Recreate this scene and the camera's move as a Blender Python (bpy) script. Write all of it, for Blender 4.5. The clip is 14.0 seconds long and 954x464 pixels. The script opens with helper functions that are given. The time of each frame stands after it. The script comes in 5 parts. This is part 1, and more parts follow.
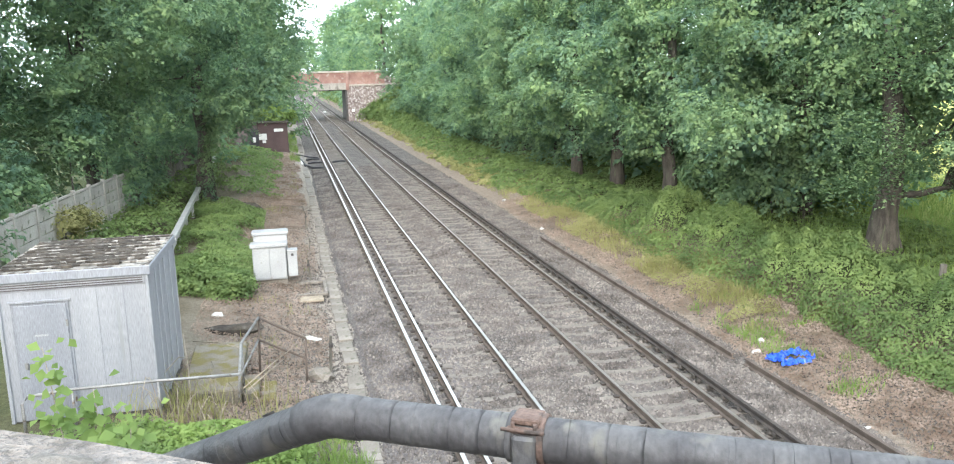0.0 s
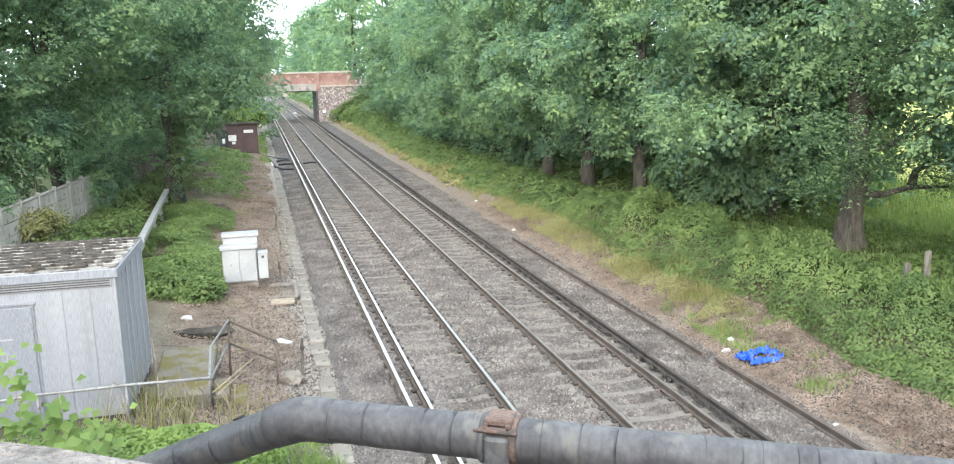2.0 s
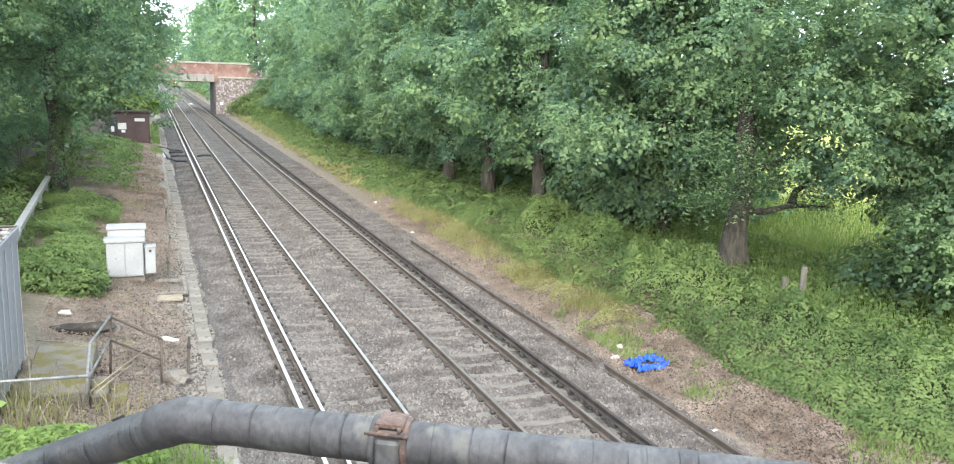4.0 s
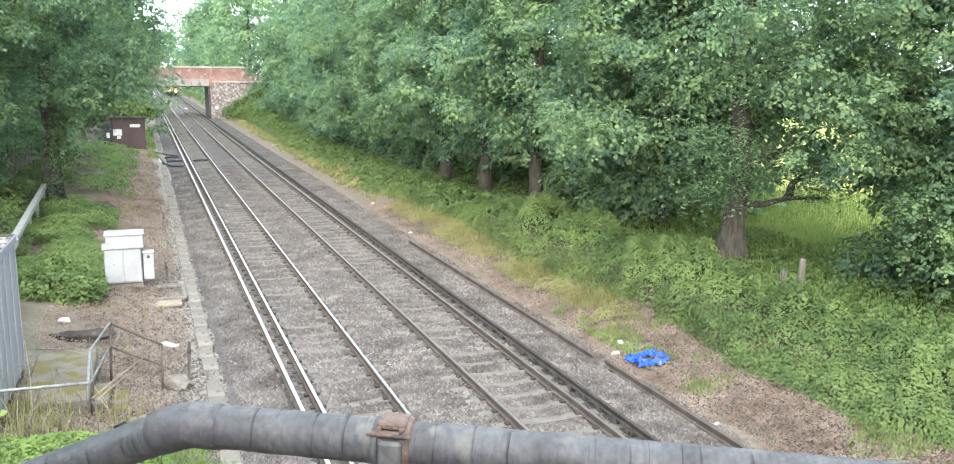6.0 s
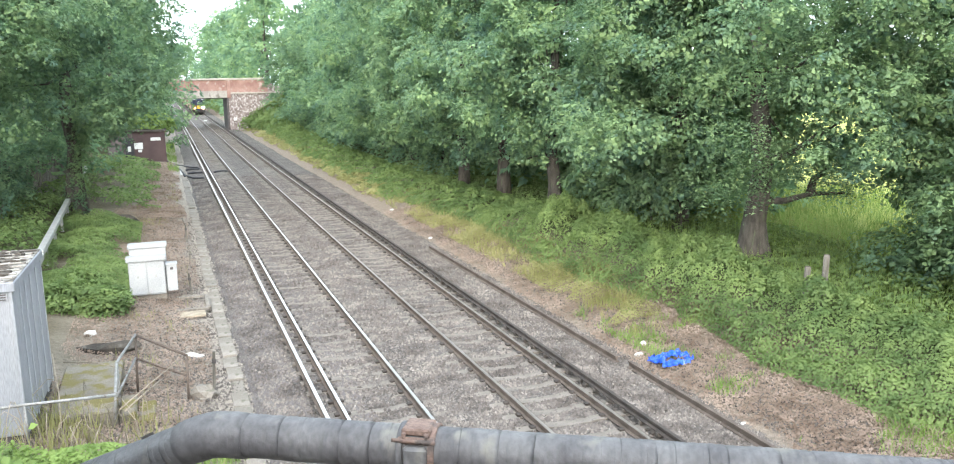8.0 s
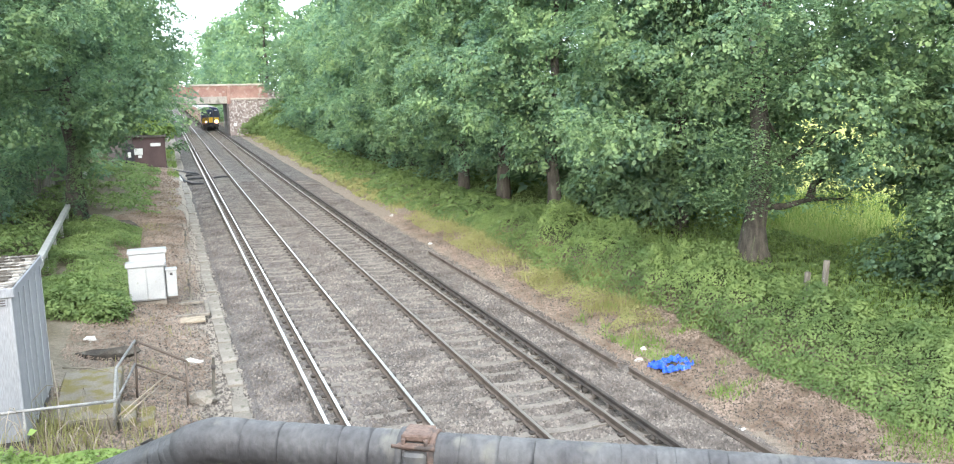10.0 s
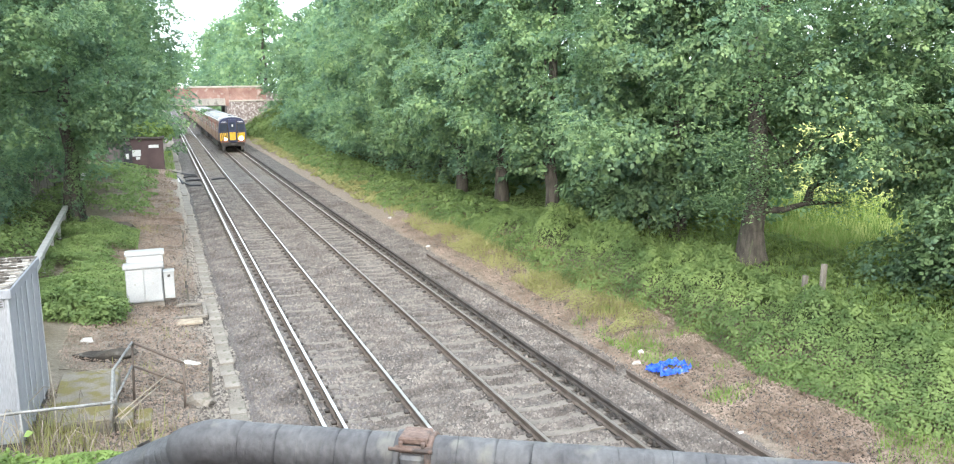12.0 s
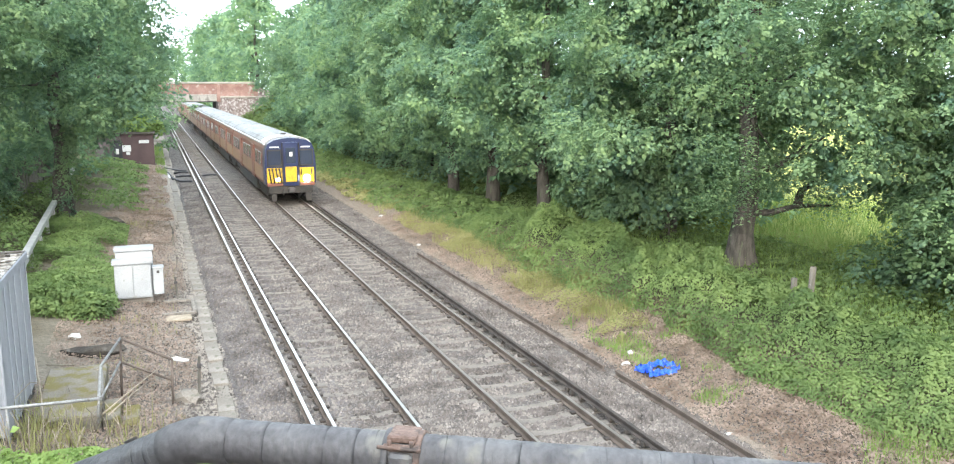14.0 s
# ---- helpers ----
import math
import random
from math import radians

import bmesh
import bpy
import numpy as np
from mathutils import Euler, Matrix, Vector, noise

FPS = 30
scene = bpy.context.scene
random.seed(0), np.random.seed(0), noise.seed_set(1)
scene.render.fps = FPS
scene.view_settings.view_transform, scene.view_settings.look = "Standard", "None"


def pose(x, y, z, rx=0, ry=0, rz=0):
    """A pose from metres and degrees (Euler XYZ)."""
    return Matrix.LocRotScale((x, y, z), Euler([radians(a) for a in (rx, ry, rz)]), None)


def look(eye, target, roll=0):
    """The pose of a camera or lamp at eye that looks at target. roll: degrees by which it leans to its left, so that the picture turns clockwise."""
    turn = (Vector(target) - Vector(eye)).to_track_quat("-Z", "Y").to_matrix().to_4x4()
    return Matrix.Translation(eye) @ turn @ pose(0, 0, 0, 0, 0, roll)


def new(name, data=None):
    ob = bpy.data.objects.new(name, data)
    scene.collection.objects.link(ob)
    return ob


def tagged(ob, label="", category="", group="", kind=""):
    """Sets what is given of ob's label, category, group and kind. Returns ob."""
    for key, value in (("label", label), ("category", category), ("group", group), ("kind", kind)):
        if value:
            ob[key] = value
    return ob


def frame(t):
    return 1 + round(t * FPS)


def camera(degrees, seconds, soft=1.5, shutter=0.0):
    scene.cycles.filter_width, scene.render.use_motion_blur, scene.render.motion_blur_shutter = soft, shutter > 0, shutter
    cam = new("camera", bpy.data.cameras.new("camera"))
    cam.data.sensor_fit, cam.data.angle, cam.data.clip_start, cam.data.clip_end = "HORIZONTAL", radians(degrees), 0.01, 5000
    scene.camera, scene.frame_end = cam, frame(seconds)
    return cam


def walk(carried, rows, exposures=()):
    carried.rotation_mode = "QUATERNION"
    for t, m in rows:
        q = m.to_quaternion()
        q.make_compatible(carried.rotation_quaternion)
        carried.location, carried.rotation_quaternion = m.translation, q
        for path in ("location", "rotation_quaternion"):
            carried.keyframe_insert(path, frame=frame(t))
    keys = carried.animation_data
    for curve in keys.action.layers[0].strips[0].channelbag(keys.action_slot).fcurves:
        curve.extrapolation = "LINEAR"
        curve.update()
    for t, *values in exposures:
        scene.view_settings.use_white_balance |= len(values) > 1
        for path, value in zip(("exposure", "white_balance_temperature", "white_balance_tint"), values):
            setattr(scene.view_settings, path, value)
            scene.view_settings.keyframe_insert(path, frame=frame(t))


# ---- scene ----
# Camera: hand-held on a road bridge over the line, turning almost on one spot
cam = camera(59.0, 14.0, soft=1.1)
EYE = (-2.91, 0.0, 6.43)
ROWS = [
    (0.0, -12.69, -10.77, 1.61), (0.5, -12.55, -10.59, 2.01), (1.0, -12.75, -10.60, 1.94), (1.5, -12.65, -10.63, 1.94),
    (2.0, -14.61, -10.74, 1.48), (2.5, -16.07, -10.71, 1.10), (3.0, -17.29, -10.64, 0.47), (3.5, -18.70, -10.77, -0.56),
    (4.0, -20.98, -10.51, -1.84), (4.2, -21.36, -10.50, -1.95), (6.3, -20.97, -10.60, -0.22), (6.5, -20.50, -10.54, 0.02),
    (7.0, -20.20, -10.31, 0.38), (7.5, -20.19, -10.26, 0.65), (8.0, -20.27, -10.30, 0.95), (10.5, -20.30, -9.83, 0.92),
    (11.0, -20.29, -9.79, 0.86), (11.5, -20.22, -9.81, 0.81), (12.0, -20.39, -9.74, 0.76), (12.5, -20.37, -9.77, 0.59),
    (13.0, -20.25, -9.77, 0.49), (13.5, -20.30, -9.78, 0.34), (14.0, -20.90, -9.80, 0.06),
]
walk(cam, [(t, pose(*EYE, 90 + pitch, roll, yaw)) for t, yaw, pitch, roll in ROWS], exposures=[(0.0, 1.32), (4.0, 1.35), (6.5, 1.47), (14.0, 1.46)])

# World: bright overcast sky with a broad veiled sun
SUN_EL, SUN_AZ = 21.0, 202.0
world = bpy.data.worlds.new("overcast_sky")
scene.world = world
world.use_nodes = True
wn, wl = world.node_tree.nodes, world.node_tree.links
sky = wn.new("ShaderNodeTexSky")
sky.sky_type, sky.sun_disc = "NISHITA", False
sky.sun_elevation, sky.sun_rotation = radians(SUN_EL), radians(SUN_AZ)
sky.air_density, sky.dust_density, sky.ozone_density = 1.0, 4.0, 1.0
veil = wn.new("ShaderNodeMixRGB")
veil.inputs[0].default_value = 0.7
veil.inputs[2].default_value = (8.6, 9.9, 11.0, 1)
wl.new(sky.outputs[0], veil.inputs[1])
wl.new(veil.outputs[0], wn["Background"].inputs[0])
wn["Background"].inputs[1].default_value = 0.195
sun = new("sun", bpy.data.lights.new("sun", "SUN"))
sun.data.energy, sun.data.angle, sun.data.color = 3.1, radians(60), (1.0, 0.97, 0.90)
sa, se = radians(SUN_AZ), radians(SUN_EL)
sun.matrix_world = look((0, 0, 50), Vector((0, 0, 50)) - Vector((math.sin(sa) * math.cos(se), math.cos(sa) * math.cos(se), math.sin(se))))

# ---- materials ----


def mat(name, c1, c2, scale=4.0, rough=0.8, metal=0.0, bump=0.3, fine=60.0, spots=None, spec=0.4, stretch=(1, 1, 1), island=0.0, dist=0.01):
    """Two-scale procedural surface: broad stains from c1 to c2, fine grain, relief and optional spots of a third colour."""
    m = bpy.data.materials.new(name)
    m.use_nodes = True
    n, k = m.node_tree.nodes, m.node_tree.links
    b = n["Principled BSDF"]
    co = n.new("ShaderNodeTexCoord")
    mp = n.new("ShaderNodeMapping")
    mp.inputs["Scale"].default_value = stretch
    k.new(co.outputs["Object"], mp.inputs[0])
    big, small = n.new("ShaderNodeTexNoise"), n.new("ShaderNodeTexNoise")
    big.inputs["Scale"].default_value, small.inputs["Scale"].default_value = scale, fine
    big.inputs["Detail"].default_value, small.inputs["Detail"].default_value = 6, 4
    k.new(mp.outputs[0], big.inputs[0])
    k.new(mp.outputs[0], small.inputs[0])
    ramp = n.new("ShaderNodeValToRGB")
    ramp.color_ramp.elements[0].position, ramp.color_ramp.elements[1].position = 0.35, 0.65
    ramp.color_ramp.elements[0].color, ramp.color_ramp.elements[1].color = (*c1, 1), (*c2, 1)
    k.new(big.outputs[0], ramp.inputs[0])
    grain = n.new("ShaderNodeMixRGB")
    grain.blend_type = "OVERLAY"
    grain.inputs[0].default_value = 0.55
    k.new(ramp.outputs[0], grain.inputs[1])
    k.new(small.outputs[0], grain.inputs[2])
    out = grain.outputs[0]
    if spots:
        colour, size, amount = spots
        sp = n.new("ShaderNodeTexNoise")
        sp.inputs["Scale"].default_value, sp.inputs["Detail"].default_value = size, 8
        k.new(mp.outputs[0], sp.inputs[0])
        sr = n.new("ShaderNodeValToRGB")
        sr.color_ramp.elements[0].position, sr.color_ramp.elements[1].position = 1 - amount - 0.04, 1 - amount + 0.06
        k.new(sp.outputs[0], sr.inputs[0])
        mx = n.new("ShaderNodeMixRGB")
        k.new(sr.outputs[0], mx.inputs[0])
        k.new(out, mx.inputs[1])
        mx.inputs[2].default_value = (*colour, 1)
        out = mx.outputs[0]
    if island:
        geo, oi, add = n.new("ShaderNodeNewGeometry"), n.new("ShaderNodeObjectInfo"), n.new("ShaderNodeMath")
        k.new(geo.outputs["Random Per Island"], add.inputs[0])
        k.new(oi.outputs["Random"], add.inputs[1])
        mr = n.new("ShaderNodeMapRange")
        mr.inputs["To Min"].default_value, mr.inputs["To Max"].default_value, mr.inputs["From Max"].default_value = 1 - island, 1 + island, 2.0
        k.new(add.outputs[0], mr.inputs[0])
        hsv = n.new("ShaderNodeHueSaturation")
        k.new(mr.outputs[0], hsv.inputs["Value"])
        k.new(out, hsv.inputs["Color"])
        out = hsv.outputs[0]
    k.new(out, b.inputs["Base Color"])
    b.inputs["Roughness"].default_value, b.inputs["Metallic"].default_value = rough, metal
    b.inputs["Specular IOR Level"].default_value = spec
    if bump:
        bp = n.new("ShaderNodeBump")
        bp.inputs["Strength"].default_value, bp.inputs["Distance"].default_value = bump, dist
        k.new(small.outputs[0], bp.inputs["Height"])
        k.new(bp.outputs[0], b.inputs["Normal"])
    return m


def leaf_mat(name, dark, light, through_colour, rough=0.6):
    """Leaves: colour varies leaf by leaf, tree by tree and in patches that paint lit and shaded clumps, some light
    passes through.
    """
    m = bpy.data.materials.new(name)
    m.use_nodes = True
    n, k = m.node_tree.nodes, m.node_tree.links
    b = n["Principled BSDF"]
    geo, oi = n.new("ShaderNodeNewGeometry"), n.new("ShaderNodeObjectInfo")
    co, ns = n.new("ShaderNodeTexCoord"), n.new("ShaderNodeTexNoise")
    ns.inputs["Scale"].default_value, ns.inputs["Detail"].default_value = 0.55, 4
    k.new(co.outputs["Object"], ns.inputs[0])
    a1, a2 = n.new("ShaderNodeMath"), n.new("ShaderNodeMath")
    a1.operation, a2.operation = "MULTIPLY_ADD", "MULTIPLY_ADD"
    a1.inputs[1].default_value, a2.inputs[1].default_value = 0.10, 0.24
    ns2 = n.new("ShaderNodeTexNoise")
    ns2.inputs["Scale"].default_value, ns2.inputs["Detail"].default_value = 2.2, 3
    k.new(co.outputs["Object"], ns2.inputs[0])
    both = n.new("ShaderNodeMixRGB")
    both.inputs[0].default_value = 0.4
    k.new(ns.outputs[0], both.inputs[1])
    k.new(ns2.outputs[0], both.inputs[2])
    # noise contrast widened so the colour itself carries bright clumps and dark hollows
    spread = n.new("ShaderNodeMapRange")
    spread.inputs["From Min"].default_value, spread.inputs["From Max"].default_value = 0.36, 0.64
    k.new(both.outputs[0], spread.inputs[0])
    k.new(geo.outputs["Random Per Island"], a1.inputs[0])
    k.new(spread.outputs[0], a1.inputs[2])
    k.new(oi.outputs["Random"], a2.inputs[0])
    k.new(a1.outputs[0], a2.inputs[2])
    ramp = n.new("ShaderNodeValToRGB")
    ramp.color_ramp.elements[0].position, ramp.color_ramp.elements[1].position = 0.2, 1.0
    ramp.color_ramp.elements[0].color, ramp.color_ramp.elements[1].color = (*dark, 1), (*light, 1)
    k.new(a2.outputs[0], ramp.inputs[0])
    k.new(ramp.outputs[0], b.inputs["Base Color"])
    b.inputs["Roughness"].default_value, b.inputs["Specular IOR Level"].default_value = rough, 0.2
    tr, mix = n.new("ShaderNodeBsdfTranslucent"), n.new("ShaderNodeMixShader")
    tr.inputs[0].default_value = (*through_colour, 1)
    mix.inputs[0].default_value = 0.44
    k.new(b.outputs[0], mix.inputs[1])
    k.new(tr.outputs[0], mix.inputs[2])
    k.new(mix.outputs[0], n["Material Output"].inputs[0])
    return m


def glow(name, colour, strength):
    m = bpy.data.materials.new(name)
    m.use_nodes = True
    b = m.node_tree.nodes["Principled BSDF"]
    b.inputs["Base Color"].default_value = (*colour, 1)
    b.inputs["Emission Color"].default_value, b.inputs["Emission Strength"].default_value = (*colour, 1), strength
    return m


BALLAST = mat("ballast_bed", (0.052, 0.044, 0.040), (0.105, 0.092, 0.083), 0.8, 0.95, 0, 1.0, 38, ((0.18, 0.16, 0.146), 26, 0.44), dist=0.06)
STONE = mat("ballast_stone", (0.070, 0.058, 0.051), (0.158, 0.136, 0.121), 1.1, 0.95, 0, 0, 40, island=0.8)
PALE_STONE = mat("ballast_stone_pale", (0.14, 0.12, 0.105), (0.21, 0.186, 0.166), 1.1, 0.95, 0, 0, 40, island=0.4)
OILY = mat("ballast_stone_dark", (0.07, 0.062, 0.06), (0.11, 0.098, 0.094), 1.1, 0.9, 0, 0, 40, island=0.45)
SLEEPER = mat("sleeper_concrete", (0.112, 0.096, 0.083), (0.172, 0.151, 0.132), 2.0, 0.9, 0, 0.5, 45, ((0.08, 0.066, 0.055), 7, 0.36), island=0.15)
RUST = mat("rail_rust", (0.082, 0.064, 0.053), (0.125, 0.098, 0.082), 3, 0.85, 0.2, 0.4, 70)
RUST_DARK = mat("rail_dark", (0.04, 0.034, 0.031), (0.07, 0.057, 0.05), 3, 0.85, 0.2, 0.4, 70)
STEEL = mat("rail_polished", (0.36, 0.35, 0.34), (0.45, 0.43, 0.41), 5, 0.32, 0.85, 0.05, 90, stretch=(8, 0.2, 1))
STEEL_DULL = mat("rail_running_dull", (0.22, 0.195, 0.175), (0.30, 0.27, 0.245), 5, 0.42, 0.7, 0.05, 90, stretch=(8, 0.2, 1))
INSULATOR = mat("insulator_grime", (0.05, 0.045, 0.04), (0.10, 0.085, 0.075), 8, 0.7, 0, 0.3)
CONCRETE = mat("weathered_concrete", (0.135, 0.117, 0.098), (0.205, 0.182, 0.158), 1.5, 0.92, 0, 0.6, 35, ((0.09, 0.085, 0.06), 4, 0.40), island=0.2)
CONCRETE_FENCE = mat("fence_concrete", (0.24, 0.22, 0.195), (0.34, 0.32, 0.29), 1.2, 0.92, 0, 0.4, 30, ((0.14, 0.14, 0.105), 3, 0.36), island=0.1)
WHITE = mat("white_painted_steel", (0.215, 0.22, 0.24), (0.25, 0.255, 0.275), 0.9, 0.5, 0, 0.03, 30, ((0.205, 0.21, 0.215), 1.6, 0.34), stretch=(3, 3, 0.25))
WHITE_DOOR = mat("door_painted_steel", (0.185, 0.192, 0.215), (0.215, 0.222, 0.245), 0.9, 0.45, 0, 0.05, 30, ((0.18, 0.185, 0.19), 2.0, 0.32), stretch=(3, 3, 0.35))
CABINET = mat("cabinet_grey_paint", (0.25, 0.257, 0.265), (0.31, 0.317, 0.322), 1.5, 0.45, 0, 0.04, 40, ((0.24, 0.235, 0.225), 3, 0.34))
RIB = mat("pale_steel_rib", (0.29, 0.295, 0.31), (0.34, 0.345, 0.36), 1.1, 0.45, 0, 0.05, 30, ((0.3, 0.3, 0.3), 2.6, 0.32), stretch=(4, 4, 0.3))
FELT = mat("mossy_roof_felt", (0.026, 0.022, 0.018), (0.065, 0.054, 0.044), 3, 0.95, 0, 0.8, 30, ((0.11, 0.098, 0.082), 5, 0.36), dist=0.03)
PALE_ROOF = mat("pale_roof_batten", (0.15, 0.137, 0.12), (0.30, 0.285, 0.265), 2, 0.8, 0, 0.3, 30, ((0.055, 0.047, 0.04), 5, 0.50))
MOSSY = mat("mossy_concrete", (0.13, 0.112, 0.088), (0.20, 0.175, 0.145), 1.3, 0.95, 0, 0.8, 28, ((0.135, 0.112, 0.04), 2.2, 0.50), dist=0.02)
HANDRAIL = mat("galvanised_rail", (0.17, 0.165, 0.16), (0.26, 0.255, 0.245), 6, 0.55, 0.3, 0.1, 60, ((0.12, 0.085, 0.065), 9, 0.38))
GUARD = mat("pale_galvanised_steel", (0.29, 0.29, 0.28), (0.37, 0.37, 0.36), 2, 0.5, 0.2, 0.1, 40)
BRICK_RED = mat("red_brickwork", (0.19, 0.105, 0.088), (0.275, 0.175, 0.15), 0.7, 0.9, 0, 0.5, 14, ((0.30, 0.24, 0.215), 1.1, 0.42))
BRICK_GREY = mat("sooty_brickwork", (0.12, 0.092, 0.086), (0.24, 0.20, 0.19), 1.4, 0.92, 0, 0.5, 12, ((0.36, 0.335, 0.325), 3.2, 0.46))
COPING = mat("stone_coping", (0.27, 0.245, 0.215), (0.36, 0.33, 0.295), 1.2, 0.9, 0, 0.4, 25)
COPING_NEAR = mat("rough_parapet_stone", (0.17, 0.15, 0.135), (0.26, 0.235, 0.22), 9, 0.95, 0, 1.0, 80, ((0.09, 0.08, 0.07), 26, 0.44), dist=0.02)
GIRDER = mat("concrete_girder", (0.22, 0.20, 0.18), (0.30, 0.28, 0.255), 0.6, 0.9, 0, 0.3, 10, ((0.15, 0.135, 0.12), 1.2, 0.4))
ASPHALT = mat("road_asphalt", (0.045, 0.045, 0.047), (0.07, 0.07, 0.072), 1.2, 0.95, 0, 0.6, 60)
DARK_STEEL = mat("sooty_steel", (0.05, 0.045, 0.045), (0.09, 0.08, 0.08), 2, 0.7, 0.2, 0.2)
HUT = mat("brown_hut_paint", (0.058, 0.037, 0.037), (0.085, 0.054, 0.053), 0.8, 0.8, 0, 0.2, 20)
HUT_GREY = mat("grey_hut_render", (0.09, 0.075, 0.073), (0.13, 0.112, 0.108), 0.8, 0.8, 0, 0.2, 20)
BLACK = mat("black_paint", (0.02, 0.02, 0.025), (0.035, 0.035, 0.04), 2, 0.6, 0, 0.1)
SIGN = mat("white_sign", (0.52, 0.52, 0.51), (0.58, 0.58, 0.57), 3, 0.5, 0, 0)
BARK = mat("oak_bark", (0.045, 0.04, 0.035), (0.095, 0.085, 0.074), 2.5, 0.95, 0, 1.0, 20, ((0.09, 0.105, 0.065), 3, 0.38), stretch=(3, 3, 0.7), dist=0.04)
TIMBER = mat("weathered_timber", (0.12, 0.105, 0.09), (0.20, 0.178, 0.155), 3, 0.9, 0, 0.5, 40, stretch=(4, 4, 0.5))
TIMBER_DARK = mat("dark_fence_board", (0.07, 0.065, 0.055), (0.15, 0.135, 0.115), 3, 0.92, 0, 0.4, 40, stretch=(4, 4, 0.5), island=0.3)
TWIG = mat("dry_twig", (0.21, 0.17, 0.125), (0.30, 0.255, 0.195), 5, 0.9, 0, 0.2)
BLUE = mat("blue_plastic_sheet", (0.006, 0.04, 0.36), (0.02, 0.10, 0.55), 6, 0.35, 0, 0.3, 25)
PIPE = mat("pipe_tape_wrap", (0.044, 0.042, 0.045), (0.082, 0.08, 0.082), 5, 0.62, 0, 0.4, 40, ((0.115, 0.11, 0.098), 8, 0.36), stretch=(1.5, 1, 1))
PIPE_TAR = mat("tarred_pipe_tape", (0.026, 0.026, 0.028), (0.055, 0.055, 0.058), 6, 0.5, 0, 0.5, 40, ((0.085, 0.08, 0.072), 9, 0.36))
PIPE_RUST = mat("rusty_clamp", (0.105, 0.068, 0.055), (0.17, 0.12, 0.10), 14, 0.85, 0.2, 0.5, 90, ((0.065, 0.052, 0.047), 20, 0.44))
RUBBISH = mat("pale_rubbish", (0.38, 0.365, 0.34), (0.48, 0.465, 0.44), 6, 0.8, 0, 0.3)
# tree leaves: bluish dark ends paint in haze and shade, yellow-green ends the lit tops
LEAF_OAK = leaf_mat("oak_leaf", (0.058, 0.115, 0.104), (0.250, 0.355, 0.158), (0.22, 0.36, 0.20))
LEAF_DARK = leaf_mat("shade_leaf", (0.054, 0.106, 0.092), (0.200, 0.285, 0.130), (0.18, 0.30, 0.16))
LEAF_BRAMBLE = leaf_mat("bramble_leaf", (0.082, 0.130, 0.052), (0.205, 0.275, 0.10), (0.17, 0.25, 0.075))
LEAF_LIME = leaf_mat("lime_leaf", (0.115, 0.18, 0.055), (0.25, 0.34, 0.105), (0.22, 0.32, 0.08))
LEAF_STRAW = leaf_mat("straw_grass", (0.20, 0.19, 0.075), (0.36, 0.34, 0.16), (0.26, 0.27, 0.10))
LEAF_LITTER = leaf_mat("fallen_leaf", (0.17, 0.12, 0.092), (0.42, 0.325, 0.265), (0.24, 0.18, 0.14), 0.85)
TRAIN_RED = mat("train_red_orange", (0.155, 0.058, 0.042), (0.205, 0.08, 0.054), 0.6, 0.35, 0, 0.02, 12, ((0.16, 0.085, 0.058), 0.8, 0.4))
TRAIN_ORANGE = mat("train_orange", (0.22, 0.135, 0.078), (0.28, 0.17, 0.098), 0.6, 0.35, 0, 0.02, 12)
TRAIN_BLUE = mat("train_blue", (0.010, 0.016, 0.050), (0.015, 0.024, 0.070), 0.6, 0.3, 0, 0.02, 12)
TRAIN_YELLOW = mat("train_yellow", (0.44, 0.265, 0.015), (0.52, 0.32, 0.02), 0.6, 0.4, 0, 0.02, 12, ((0.20, 0.13, 0.03), 2.4, 0.40))
TRAIN_ROOF = mat("train_grey_roof", (0.185, 0.19, 0.192), (0.26, 0.265, 0.265), 0.5, 0.7, 0, 0.1, 10, ((0.13, 0.13, 0.125), 0.9, 0.38), stretch=(3, 0.3, 1))
TRAIN_PALE = mat("train_pale_gutter", (0.40, 0.40, 0.39), (0.48, 0.48, 0.47), 1, 0.5, 0, 0.05)
UNDER = mat("underframe_grime", (0.022, 0.02, 0.019), (0.045, 0.04, 0.036), 2, 0.85, 0, 0.3)
GLASS = mat("dark_train_glass", (0.02, 0.027, 0.045), (0.03, 0.038, 0.06), 1, 0.12, 0, 0, spec=0.7)
# side windows: the brownish tone paints their reflections into the glass colour
SIDE_GLASS = mat("reflection_toned_glass", (0.10, 0.075, 0.06), (0.14, 0.105, 0.085), 1, 0.12, 0, 0, spec=0.7)
LAMP = glow("lit_headlamp", (1.0, 0.97, 0.9), 40)
LAMP_DIM = glow("lit_marker_lamp", (1.0, 0.93, 0.8), 10)


